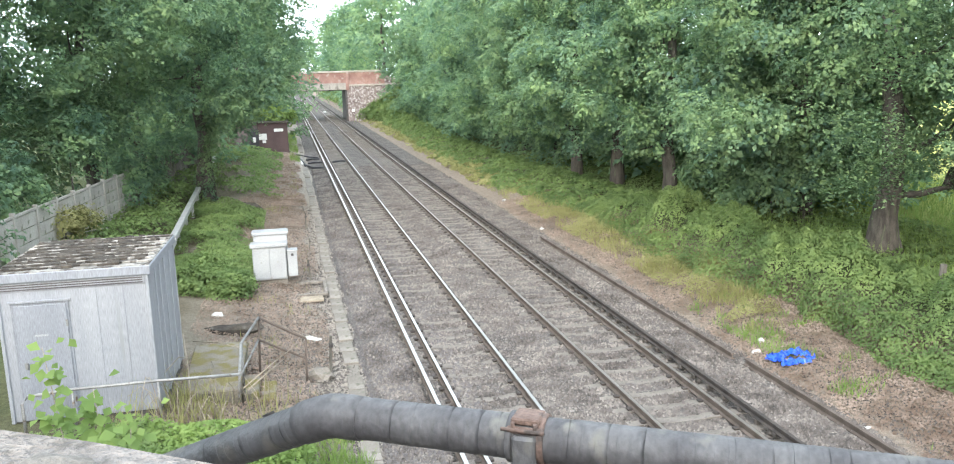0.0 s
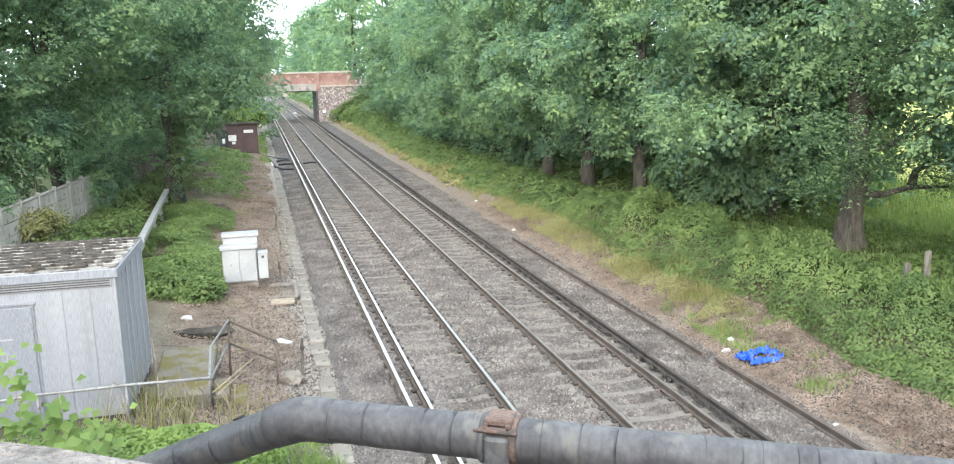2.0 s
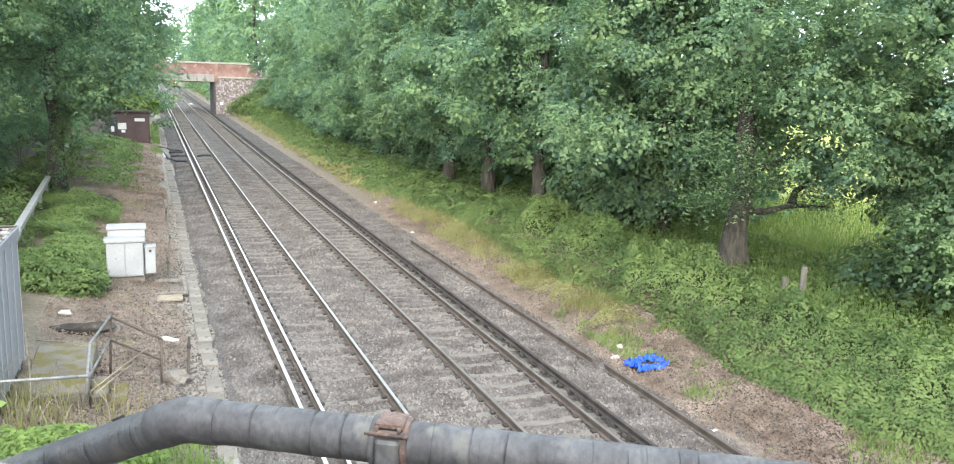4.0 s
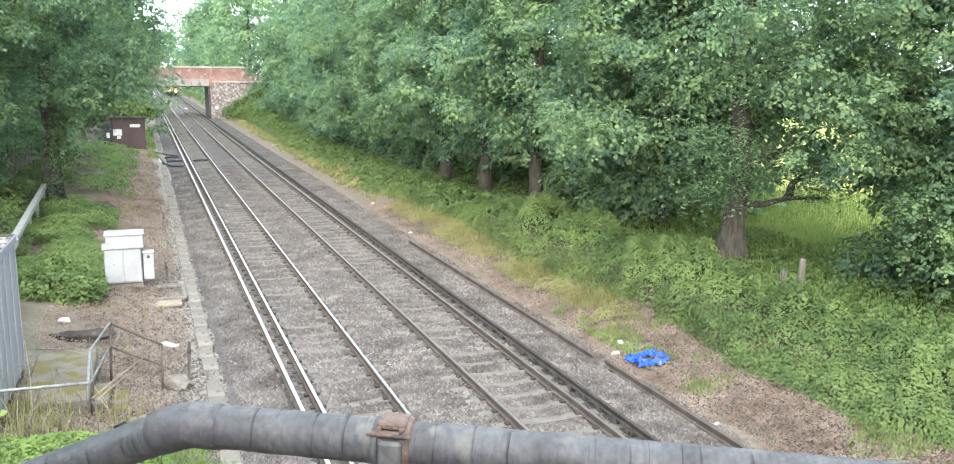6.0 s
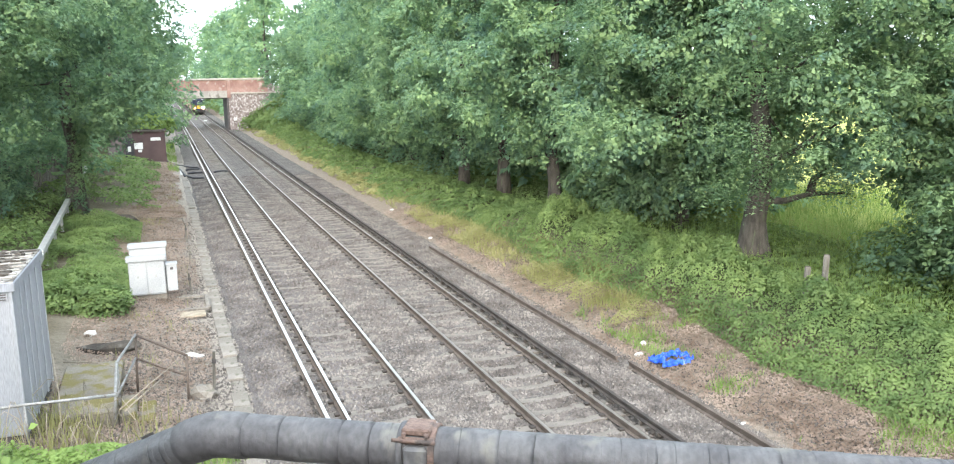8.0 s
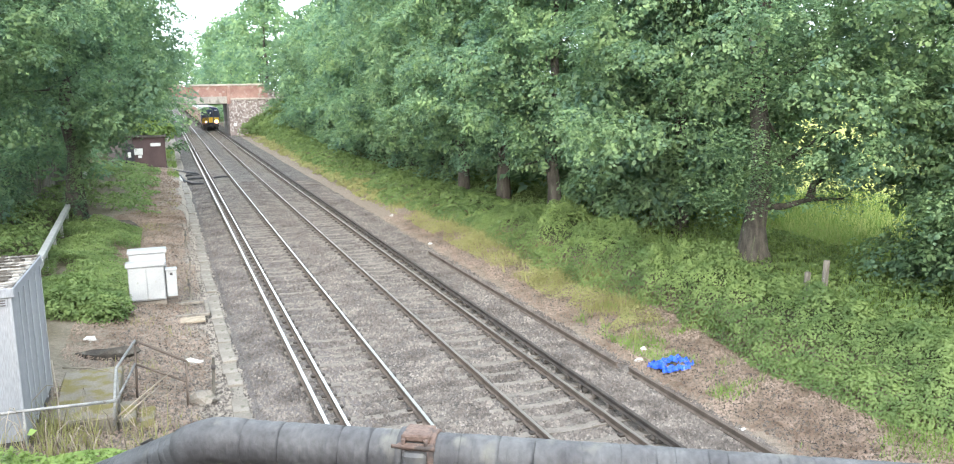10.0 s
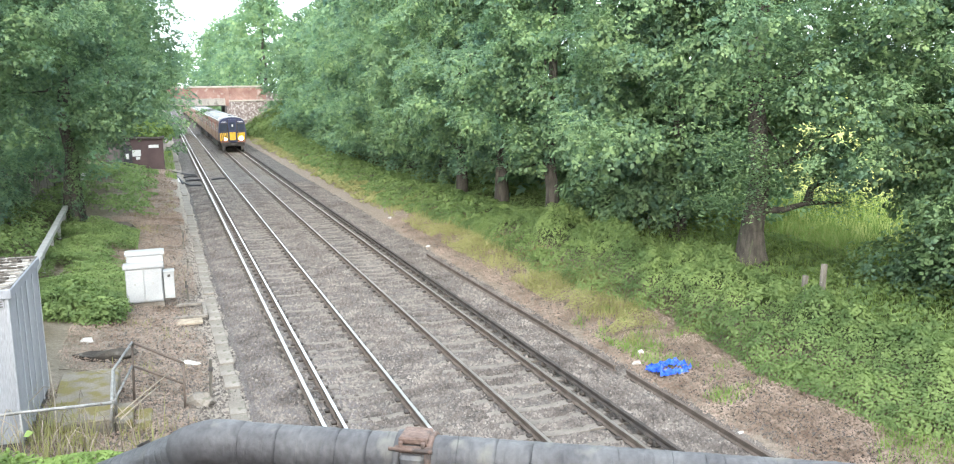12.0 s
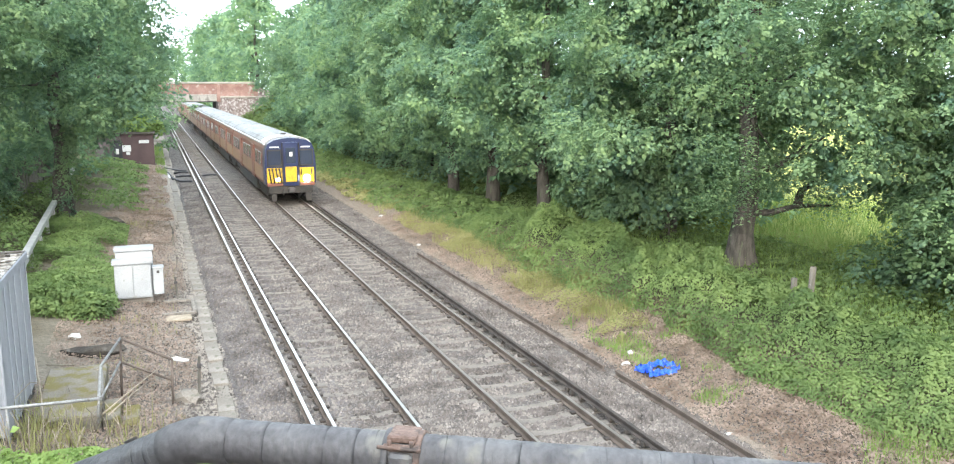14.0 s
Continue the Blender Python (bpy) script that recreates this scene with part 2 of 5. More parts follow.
def ground_mat():
    """Earth by strips along the line, with ragged edges: grass, weedy dirt, cinders, leaf litter, field."""
    m = bpy.data.materials.new("lineside_earth")
    m.use_nodes = True
    n, k = m.node_tree.nodes, m.node_tree.links
    b = n["Principled BSDF"]
    co, sep = n.new("ShaderNodeTexCoord"), n.new("ShaderNodeSeparateXYZ")
    k.new(co.outputs["Object"], sep.inputs[0])
    n1, n2, n3 = (n.new("ShaderNodeTexNoise") for _ in range(3))
    for q, s, d in ((n1, 0.35, 5), (n2, 9, 6), (n3, 40, 3)):
        q.inputs["Scale"].default_value, q.inputs["Detail"].default_value = s, d
        k.new(co.outputs["Object"], q.inputs[0])
    wob = n.new("ShaderNodeMath")
    wob.operation = "MULTIPLY_ADD"
    wob.inputs[1].default_value = 3.0
    k.new(n1.outputs[0], wob.inputs[0])
    k.new(sep.outputs[0], wob.inputs[2])
    mr = n.new("ShaderNodeMapRange")
    mr.inputs["From Min"].default_value, mr.inputs["From Max"].default_value = -13.5, 31.5
    k.new(wob.outputs[0], mr.inputs[0])
    ramp = n.new("ShaderNodeValToRGB")
    cr = ramp.color_ramp
    stops = [(-8.0, (0.07, 0.085, 0.035)), (-5.0, (0.10, 0.085, 0.055)), (-3.5, (0.22, 0.186, 0.15)), (-0.5, (0.265, 0.23, 0.195)), (9.1, (0.20, 0.16, 0.128)), (11.1, (0.20, 0.155, 0.12)), (13.5, (0.06, 0.075, 0.03)), (18.5, (0.10, 0.14, 0.035)), (24.0, (0.30, 0.32, 0.085))]
    while len(cr.elements) < len(stops):
        cr.elements.new(0.5)
    for e, (x, c) in zip(cr.elements, stops):
        e.position, e.color = (x + 13.5) / 45, (*c, 1)
    k.new(mr.outputs[0], ramp.inputs[0])
    g1 = n.new("ShaderNodeMixRGB")
    g1.blend_type, g1.inputs[0].default_value = "OVERLAY", 0.6
    k.new(ramp.outputs[0], g1.inputs[1])
    k.new(n2.outputs[0], g1.inputs[2])
    g2 = n.new("ShaderNodeMixRGB")
    g2.blend_type, g2.inputs[0].default_value = "OVERLAY", 0.7
    k.new(g1.outputs[0], g2.inputs[1])
    k.new(n3.outputs[0], g2.inputs[2])
    k.new(g2.outputs[0], b.inputs["Base Color"])
    b.inputs["Roughness"].default_value = 0.95
    b.inputs["Specular IOR Level"].default_value = 0.2
    bp = n.new("ShaderNodeBump")
    bp.inputs["Strength"].default_value, bp.inputs["Distance"].default_value = 0.9, 0.05
    k.new(n3.outputs[0], bp.inputs["Height"])
    k.new(bp.outputs[0], b.inputs["Normal"])
    return m


EARTH = ground_mat()

# ---- mesh helpers ----


def part(name, bm, material, parent=None, label=""):
    me = bpy.data.meshes.new(name)
    bm.to_mesh(me)
    bm.free()
    me.materials.append(material)
    ob = new(name, me)
    if parent is not None:
        ob.parent = parent
    if label:
        ob["label"] = label
    return ob


def share(name, ob, parent, m):
    """Another object on the mesh of ob."""
    o = new(name, ob.data)
    o.parent, o.matrix_basis = parent, m
    return o


def empty(name, m=None):
    o = new(name)
    o.empty_display_size = 0.2
    if m is not None:
        o.matrix_basis = m
    return o


def box(bm, x0, x1, y0, y1, z0, z1, bevel=0.0, m=None):
    vs = [bm.verts.new(p) for p in ((x0, y0, z0), (x1, y0, z0), (x1, y1, z0), (x0, y1, z0), (x0, y0, z1), (x1, y0, z1), (x1, y1, z1), (x0, y1, z1))]
    fs = [bm.faces.new([vs[i] for i in q]) for q in ((3, 2, 1, 0), (4, 5, 6, 7), (0, 1, 5, 4), (1, 2, 6, 5), (2, 3, 7, 6), (3, 0, 4, 7))]
    if bevel:
        es = list({e for f in fs for e in f.edges})
        r = bmesh.ops.bevel(bm, geom=es, offset=bevel, segments=1, affect="EDGES")
        vs = list({v for v in vs if v.is_valid} | set(r["verts"]))
    if m is not None:
        bmesh.ops.transform(bm, matrix=m, verts=vs)
    return bm


def boxed(*a, **k):
    return box(bmesh.new(), *a, **k)


def tube(bm, pts, radii, sides=10, caps=True):
    """A round bar along points, with a radius at each."""
    pts = [Vector(p) for p in pts]
    if not hasattr(radii, "__len__"):
        radii = [radii] * len(pts)
    rings, up = [], Vector((0.31, 0.17, 0.94))
    for i, p in enumerate(pts):
        d = (pts[min(i + 1, len(pts) - 1)] - pts[max(i - 1, 0)]).normalized()
        if abs(d.dot(up)) > 0.97:
            up = Vector((1, 0.1, 0))
        a = d.cross(up).normalized()
        c = d.cross(a)
        rings.append([bm.verts.new(p + radii[i] * (math.cos(u) * a + math.sin(u) * c)) for u in (2 * math.pi * j / sides for j in range(sides))])
    for r0, r1 in zip(rings, rings[1:]):
        for j in range(sides):
            f = bm.faces.new((r0[j], r0[(j + 1) % sides], r1[(j + 1) % sides], r1[j]))
            f.smooth = True
    if caps:
        bm.faces.new(rings[0][::-1])
        bm.faces.new(rings[-1])
    return bm


def prism(bm, outline, y0, y1, plane="xz"):
    """An outline in x and z drawn out along y (or, with plane 'yz', along x)."""
    at = (lambda a, b, s: (a, s, b)) if plane == "xz" else (lambda a, b, s: (s, a, b))
    v0 = [bm.verts.new(at(a, b, y0)) for a, b in outline]
    v1 = [bm.verts.new(at(a, b, y1)) for a, b in outline]
    n = len(outline)
    for i in range(n):
        bm.faces.new((v0[i], v0[(i + 1) % n], v1[(i + 1) % n], v1[i]))
    bm.faces.new(v0[::-1])
    bm.faces.new(v1)
    bmesh.ops.recalc_face_normals(bm, faces=bm.faces[:])
    return bm


def quads(name, co, material, per=4):
    """A mesh of loose faces, per corners each, from an array of corners."""
    co = np.asarray(co, np.float32).reshape(-1, 3)
    n = len(co) // per
    me = bpy.data.meshes.new(name)
    me.vertices.add(len(co))
    me.vertices.foreach_set("co", co.ravel())
    me.loops.add(len(co))
    me.loops.foreach_set("vertex_index", np.arange(len(co), dtype=np.int32))
    me.polygons.add(n)
    me.polygons.foreach_set("loop_start", np.arange(n, dtype=np.int32) * per)
    me.polygons.foreach_set("loop_total", np.full(n, per, np.int32))
    me.materials.append(material)
    me.update(calc_edges=True)
    return me


def leaves(rng, pts, nrm, size, width=0.5, loose=0.33):
    """Folded pointed leaves at points, facing roughly along normals."""
    n = len(pts)
    nrm = nrm + rng.normal(0, loose, (n, 3))
    nrm /= np.linalg.norm(nrm, axis=1, keepdims=True) + 1e-9
    t = np.cross(nrm, rng.normal(0, 1, (n, 3)))
    t /= np.linalg.norm(t, axis=1, keepdims=True) + 1e-9
    b = np.cross(nrm, t)
    s = (size * rng.uniform(0.6, 1.3, n))[:, None]
    fold = nrm * s * 0.16
    return np.stack([pts - t * s * 0.5, pts + b * s * width * 0.5 + fold, pts + t * s * 0.5 - fold * 0.6, pts - b * s * width * 0.5 + fold], 1)


def unit(rng, n):
    v = rng.normal(0, 1, (n, 3))
    return v / np.linalg.norm(v, axis=1, keepdims=True)


def vnoise(x, y, seed, cell):
    """Smooth random relief between 0 and 1, on a lattice of that cell size."""
    r = np.random.default_rng(seed).uniform(0, 1, (64, 64))
    u, v = np.asarray(x, float) / cell + 500, np.asarray(y, float) / cell + 500
    i, j = np.floor(u).astype(int), np.floor(v).astype(int)
    a, b = u - i, v - j
    a, b = a * a * (3 - 2 * a), b * b * (3 - 2 * b)
    g = lambda p, q: r[p % 64, q % 64]
    return (g(i, j) * (1 - a) + g(i + 1, j) * a) * (1 - b) + (g(i, j + 1) * (1 - a) + g(i + 1, j + 1) * a) * b


def height(x, y):
    """Height of the earth beside the line; rail tops are at 0."""
    x, y = np.asarray(x, float), np.asarray(y, float)
    z = np.interp(x, [-60, -11, -7.5, -5.5, -4.0, -2.2, -1.4, 7.2, 8.2, 9.5, 12.0, 16.0, 60], [0.9, 0.75, 0.45, 0.20, -0.02, -0.20, -0.30, -0.30, -0.14, 0.05, 0.65, 0.8, 0.8])
    z = np.where(x > 9.5, 0.05 + (z - 0.05) * np.interp(y, [30, 42, 65, 110, 130], [1, 0.7, 0.3, 0.3, 1]), z)
    plat = np.interp(x, [-5.9, -4.9], [1, 0]) * np.interp(y, [13, 14, 20, 23], [1, 1, 1, 0])
    z = z * (1 - plat) + 0.55 * plat
    bank = np.clip((11.5 - y + 0.62 * (-2.9 - x) * -1) / 7.0, 0, 1) * np.interp(x, [-4.5, -2.2], [1, 0])
    return z + 3.2 * bank ** 1.3

# ---- the ground and the track bed ----
rng = np.random.default_rng(7)
gx = np.unique(np.r_[-1500, -700, -300, -120, -60, -40, -25, np.arange(-16, 20, 0.5), 22, 26, 32, 40, 60, 120, 300, 700, 1500])
gy = np.unique(np.r_[-300, -80, -30, -10, np.arange(0, 60, 0.5), np.arange(60, 140, 2), 150, 170, 200, 250, 320, 450, 700, 1100, 1800])
GX, GY = np.meshgrid(gx, gy)
GZ = height(GX, GY)
near = (np.abs(GX) < 20) & (GY > 0) & (GY < 140) & ((GX < -2.0) | (GX > 7.6))
GZ = GZ + near * (0.025 * (np.sin(GX * 2.1 + GY * 0.7) * np.sin(GY * 1.3 - GX) - 1) - np.abs(rng.normal(0, 0.012, GX.shape)))
idx = np.arange(GX.size).reshape(GX.shape)
me = bpy.data.meshes.new("ground")
me.from_pydata(np.stack([GX, GY, GZ], -1).reshape(-1, 3).tolist(), [], np.stack([idx[:-1, :-1], idx[:-1, 1:], idx[1:, 1:], idx[1:, :-1]], -1).reshape(-1, 4).tolist())
me.materials.append(EARTH)
for p in me.polygons:
    p.use_smooth = True
tagged(new("ground", me), "weedy earth and leaf litter beside the railway line", "ground", kind="structure")

bx = np.array([-1.67, -1.2, -0.75, 0.0, 0.75, 1.5, 2.1, 2.4, 2.8, 3.4, 4.1, 4.8, 5.6, 6.1, 6.9, 7.6])
bz = np.array([-0.28, -0.24, -0.19, -0.185, -0.195, -0.185, -0.16, -0.15, -0.16, -0.185, -0.195, -0.185, -0.19, -0.22, -0.24, -0.36])
by = np.unique(np.r_[-40, np.arange(0, 50, 0.35), np.arange(50, 140, 2), 170, 220, 300, 450, 700])
BX, BY = np.meshgrid(bx, by)
BZ = np.tile(bz, (len(by), 1)) + rng.normal(0, 0.012, BX.shape)
idx = np.arange(BX.size).reshape(BX.shape)
me = bpy.data.meshes.new("ballast_bed")
me.from_pydata(np.stack([BX, BY, BZ], -1).reshape(-1, 3).tolist(), [], np.stack([idx[:-1, :-1], idx[:-1, 1:], idx[1:, 1:], idx[1:, :-1]], -1).reshape(-1, 4).tolist())
me.materials.append(BALLAST)
tagged(new("ballast_bed", me), "grey-brown crushed stone bed under both tracks", "track bed", kind="structure")


def stones(name, n, x0, x1, y0, y1, size, material, label, avoid=True):
    """Loose angular stones, each an uneven eight-sided lump, on the track bed."""
    x = rng.uniform(x0, x1, n)
    y = y0 + (y1 - y0) * rng.uniform(0, 1, n) ** 1.9
    if avoid:
        keep = np.ones(n, bool)
        for r in (0.0, 1.505, 3.355, 4.86, -0.4, 5.26):
            keep &= np.abs(x - r) > 0.10
        on = np.abs((y - 9.0) / 0.70 - np.round((y - 9.0) / 0.70)) < 0.18
        keep &= ~(on & (np.abs(x - 4.1075) < 1.2) & (rng.uniform(0, 1, n) < 0.93))
        keep &= ~(on & (np.abs(x - 0.7525) < 1.2) & (rng.uniform(0, 1, n) < 0.75))
        x, y = x[keep], y[keep]
        n = len(x)
    z = np.where((x > -1.5) & (x < 7.5), np.interp(x, bx, bz), height(x, y)) + 0.008
    c = np.stack([x, y, z], -1)
    s = (size * rng.uniform(0.6, 1.4, n))[:, None, None]
    base = np.array([[1, 0, -0.25], [0, 1, -0.25], [-1, 0, -0.25], [0, -1, -0.25], [0, 0, 0.85]], float)
    v = base[None] * s * rng.uniform(0.55, 1.2, (n, 5, 1)) + rng.normal(0, 0.18, (n, 5, 3)) * s
    a = rng.uniform(0, 6.283, n)
    ca, sn = np.cos(a)[:, None], np.sin(a)[:, None]
    v = np.stack([v[..., 0] * ca - v[..., 1] * sn, v[..., 0] * sn + v[..., 1] * ca, v[..., 2]], -1) + c[:, None]
    f = np.array([[0, 1, 4], [1, 2, 4], [2, 3, 4], [3, 0, 4]])
    me = bpy.data.meshes.new(name)
    nv = n * 5
    me.vertices.add(nv)
    me.vertices.foreach_set("co", v.astype(np.float32).ravel())
    li = (f[None] + 5 * np.arange(n)[:, None, None]).astype(np.int32).ravel()
    me.loops.add(len(li))
    me.loops.foreach_set("vertex_index", li)
    me.polygons.add(n * 4)
    me.polygons.foreach_set("loop_start", np.arange(n * 4, dtype=np.int32) * 3)
    me.polygons.foreach_set("loop_total", np.full(n * 4, 3, np.int32))
    me.materials.append(material)
    me.update(calc_edges=True)
    return tagged(new(name, me), label, "ballast", kind="stuff")


stones("ballast_stones", 90000, -1.45, 7.3, 11, 62, 0.045, STONE, "loose grey-brown ballast stones between the rails")
stones("dark_ballast_stones", 12000, -1.6, 0.6, 11, 45, 0.04, OILY, "darker oily ballast stones beside the outer conductor rail")
stones("cess_stones", 12000, -4.6, -1.5, 13, 45, 0.036, STONE, "scattered small stones on the trodden cess", False)
stones("verge_stones", 6000, 7.0, 9.0, 10, 40, 0.028, STONE, "scattered stones along the leaf-littered verge", False)

stones("pale_ballast_stones", 9000, -1.45, 7.3, 11, 45, 0.034, PALE_STONE, "scattered cleaner pale ballast stones")

# ---- rails and sleepers ----
Y0, Y1 = 4.0, 650.0


def rail(name, x, label, side, top, h=0.155, head=0.036, z=0.0):
    thing = empty(name, pose(x, 0, z))
    w = 0.065
    part("web_and_foot", prism(bmesh.new(), [(-w, -h), (w, -h), (w, -h + 0.014), (0.012, -h + 0.035), (0.012, -0.045), (head, -0.036), (head, -0.004), (-head, -0.004), (-head, -0.036), (-0.012, -0.045), (-0.012, -h + 0.035), (-w, -h + 0.014)], Y0, Y1), side, thing)
    part("running_surface", boxed(-head + 0.004, head - 0.004, Y0, Y1, -0.004, 0.001), top, thing, "worn shiny rail head")
    return tagged(thing, label, "rail", group="rails")


rail("running_rail", 0.0, "rusty steel running rail with a bright polished head", RUST, STEEL)
rail("running_rail", 1.505, "rusty steel running rail with a bright polished head", RUST, STEEL)
rail("running_rail", 3.355, "brown rusty running rail with a dull worn head", RUST, STEEL_DULL)
rail("running_rail", 4.86, "brown rusty running rail with a dull worn head", RUST, STEEL_DULL)
rail("conductor_rail", -0.40, "pale polished conductor rail beside the near track", RUST, STEEL, 0.13, 0.04, 0.075)
rail("conductor_rail", 5.26, "dark conductor rail raised on insulators", RUST_DARK, RUST_DARK, 0.13, 0.04, 0.075)

SPACING = 0.70
proto = None
for k, (xc, side3, tag) in enumerate(((0.7525, -0.40, "near track with polished rails"), (4.1075, 5.26, "far track used by the train"))):
    bed = tagged(empty("sleepers", pose(xc, 0, -0.165)), "weathered concrete sleepers of the " + tag, "sleepers", group="sleepers")
    far = bmesh.new()
    chairs = bmesh.new()
    pots = bmesh.new()
    for i in range(200):
        y = 9.0 + SPACING * i + rng.normal(0, 0.02)
        if i < 85:
            if proto is None:
                b = prism(bmesh.new(), [(-1.26, -0.16), (1.26, -0.16), (1.26, -0.01), (1.20, 0.0), (0.45, 0.0), (0.35, -0.022), (-0.35, -0.022), (-0.45, 0.0), (-1.20, 0.0), (-1.26, -0.01)], -0.115, 0.115)
                proto = part("sleeper", b, SLEEPER, bed)
                proto.matrix_basis = pose(0, y, 0)
            else:
                share("sleeper", proto, bed, pose(rng.normal(0, 0.015), y, rng.normal(0.002, 0.006), 0, rng.normal(0, 0.25), rng.normal(0, 0.5)))
        else:
            box(far, -1.26, 1.26, y - 0.115, y + 0.115, -0.16, 0.0)
        if i < 130:
            for r in (-0.7525, 0.7525):
                for s in (-1, 1):
                    box(chairs, r + s * 0.11 - 0.055, r + s * 0.11 + 0.055, y - 0.06, y + 0.06, 0.0, 0.05, 0.012 if i < 30 else 0)
        if i % 4 == 1 and i < 130:
            tube(pots, [(side3 - xc, y + 0.35, -0.02), (side3 - xc, y + 0.35, 0.03), (side3 - xc, y + 0.35, 0.09)], [0.085, 0.075, 0.05], 8)
    tagged(part("distant_sleeper_run", far, SLEEPER, bed), kind="stuff")
    tagged(part("fastening_run", chairs, RUST_DARK, bed, "rusty iron rail fastenings"), kind="stuff")
    tagged(part("insulator_run", pots, INSULATOR, bed, "grimy conductor rail insulators"), kind="stuff")

# dark side boards and joint bars seen along the far conductor rail
guard = empty("conductor_guard", pose(5.26, 0, 0))
gb = bmesh.new()
for i in range(60):
    y = 9.5 + i * 0.62
    box(gb, -0.075, 0.075, y, y + 0.10, -0.15, -0.055, 0.01)
part("bracket_strip", gb, INSULATOR, guard)["kind"] = "stuff"
tagged(guard, "row of dark grimy brackets under the conductor rail", "brackets")

# spare rails lying in the cess
for a, b in (((6.62, 31.6), (6.68, 16.75)), ((6.78, 16.35), (6.74, 6.0))):
    d = Vector((b[0] - a[0], b[1] - a[1], 0))
    spare = empty("spare_rail", pose(a[0], a[1], -0.06, 0, 0, math.degrees(math.atan2(d.y, d.x)) - 90))
    w = 0.065
    part("web_and_foot", prism(bmesh.new(), [(-w, -0.15), (w, -0.15), (w, -0.136), (0.012, -0.115), (0.012, -0.045), (0.036, -0.036), (0.036, 0.0), (-0.036, 0.0), (-0.036, -0.036), (-0.012, -0.045), (-0.012, -0.115), (-w, -0.136)], 0, d.length), RUST, spare)
    tagged(spare, "rusty disused rail lying along the edge of the ballast", "rail", group="spare rails")

# concrete cable trough with lids
trough = tagged(empty("cable_trough", pose(-1.85, 0, -0.2)), "concrete cable trough with worn uneven lids", "cable trough")
part("channel", boxed(-0.16, 0.16, 12.0, 95.0, -0.2, -0.03), CONCRETE, trough)
lid = part("lid", boxed(-0.17, 0.17, -0.42, 0.42, -0.03, 0.03, 0.008), CONCRETE, trough)
lid.matrix_basis = pose(0, 12.5, 0)
for i in range(1, 92):
    if i % 11 == 7 or 28 < i < 33:
        continue
    share("lid", lid, trough, pose(rng.normal(0, 0.014), 12.5 + i * 0.87, rng.normal(-0.004, 0.01), rng.normal(0, 0.5), rng.normal(0, 0.8), rng.normal(0, 0.8)))

# ---- the brick bridge ahead ----
BRY = 127.0
bridge = tagged(empty("road_bridge", pose(0, BRY, 0)), "red brick road bridge with a concrete girder span and sooty brick abutment", "bridge", kind="structure")
part("girder", boxed(-9.0, 6.2, 0.0, 8.0, 4.35, 5.35, 0.04), GIRDER, bridge, "pale weathered concrete girder")
part("deck_soffit", boxed(-9.0, 6.1, 0.3, 7.7, 4.25, 4.36), DARK_STEEL, bridge)
part("parapet", boxed(-9.0, 5.9, 0.15, 0.6, 5.35, 6.85), BRICK_RED, bridge, "red brick parapet")
part("parapet", boxed(6.3, 11.6, 0.15, 0.6, 5.1, 6.85), BRICK_RED, bridge, "red brick parapet")
part("pilaster", boxed(5.85, 6.35, -0.12, 0.7, 4.3, 6.85, 0.02), BRICK_RED, bridge)
part("pilaster", boxed(9.0, 9.3, 0.05, 0.6, 4.6, 6.86, 0.02), BRICK_RED, bridge)
part("coping", boxed(-9.0, 11.8, 0.0, 0.75, 6.87, 7.1, 0.03), COPING, bridge, "pale stone coping")
part("far_parapet", boxed(-9.0, 11.6, 7.4, 7.85, 5.35, 6.85), BRICK_RED, bridge)
part("abutment", boxed(6.0, 14.5, 0.02, 7.9, -0.4, 5.1), BRICK_GREY, bridge, "sooty grey-red brick abutment")
part("string_course", boxed(6.35, 15.0, -0.10, 0.2, 4.85, 5.08, 0.02), COPING, bridge)
# pier face under the span: shade put in as a slab of dark material
part("corner_post", boxed(5.75, 6.02, -0.05, 8.0, -0.4, 4.3), DARK_STEEL, bridge, "pier face with its shade painted dark")
part("wing_wall", prism(bmesh.new(), [(11.6, -0.4), (19.0, -0.4), (19.0, 3.6), (11.6, 6.4)], 0.1, 0.6), BRICK_GREY, bridge)
part("left_abutment", boxed(-14.0, -4.0, 0.02, 7.9, -0.4, 4.34), BRICK_GREY, bridge)
part("marker_board", boxed(6.55, 7.0, -0.06, -0.02, 1.1, 1.5), SIGN, bridge, "small white lineside board")
white = tagged(empty("track_marker", pose(3.95, 158, -0.16)), "small white marker box between the rails", "marker")
part("marker_box", boxed(-0.25, 0.25, -1.5, 1.5, 0, 0.16, 0.03), RUBBISH, white)

# ---- the bridge the camera stands on, skewed to the line ----
SKEW = -32.0
own = tagged(empty("near_bridge", pose(-2.91, 0, 0, 0, 0, SKEW)), "rough stone parapet and deck of the near road bridge", "bridge", kind="structure")
part("parapet", boxed(-14, 24, 0.22, 0.58, 4.8, 5.98), BRICK_GREY, own)
b = bmesh.new()
for i in range(26):
    box(b, -14 + i * 1.46 + 0.006, -14 + (i + 1) * 1.46 - 0.006, 0.17, 0.63, 5.98, 6.08, 0.02)
bmesh.ops.subdivide_edges(b, edges=[e for e in b.edges if e.calc_length() > 0.3], cuts=6, use_grid_fill=True)
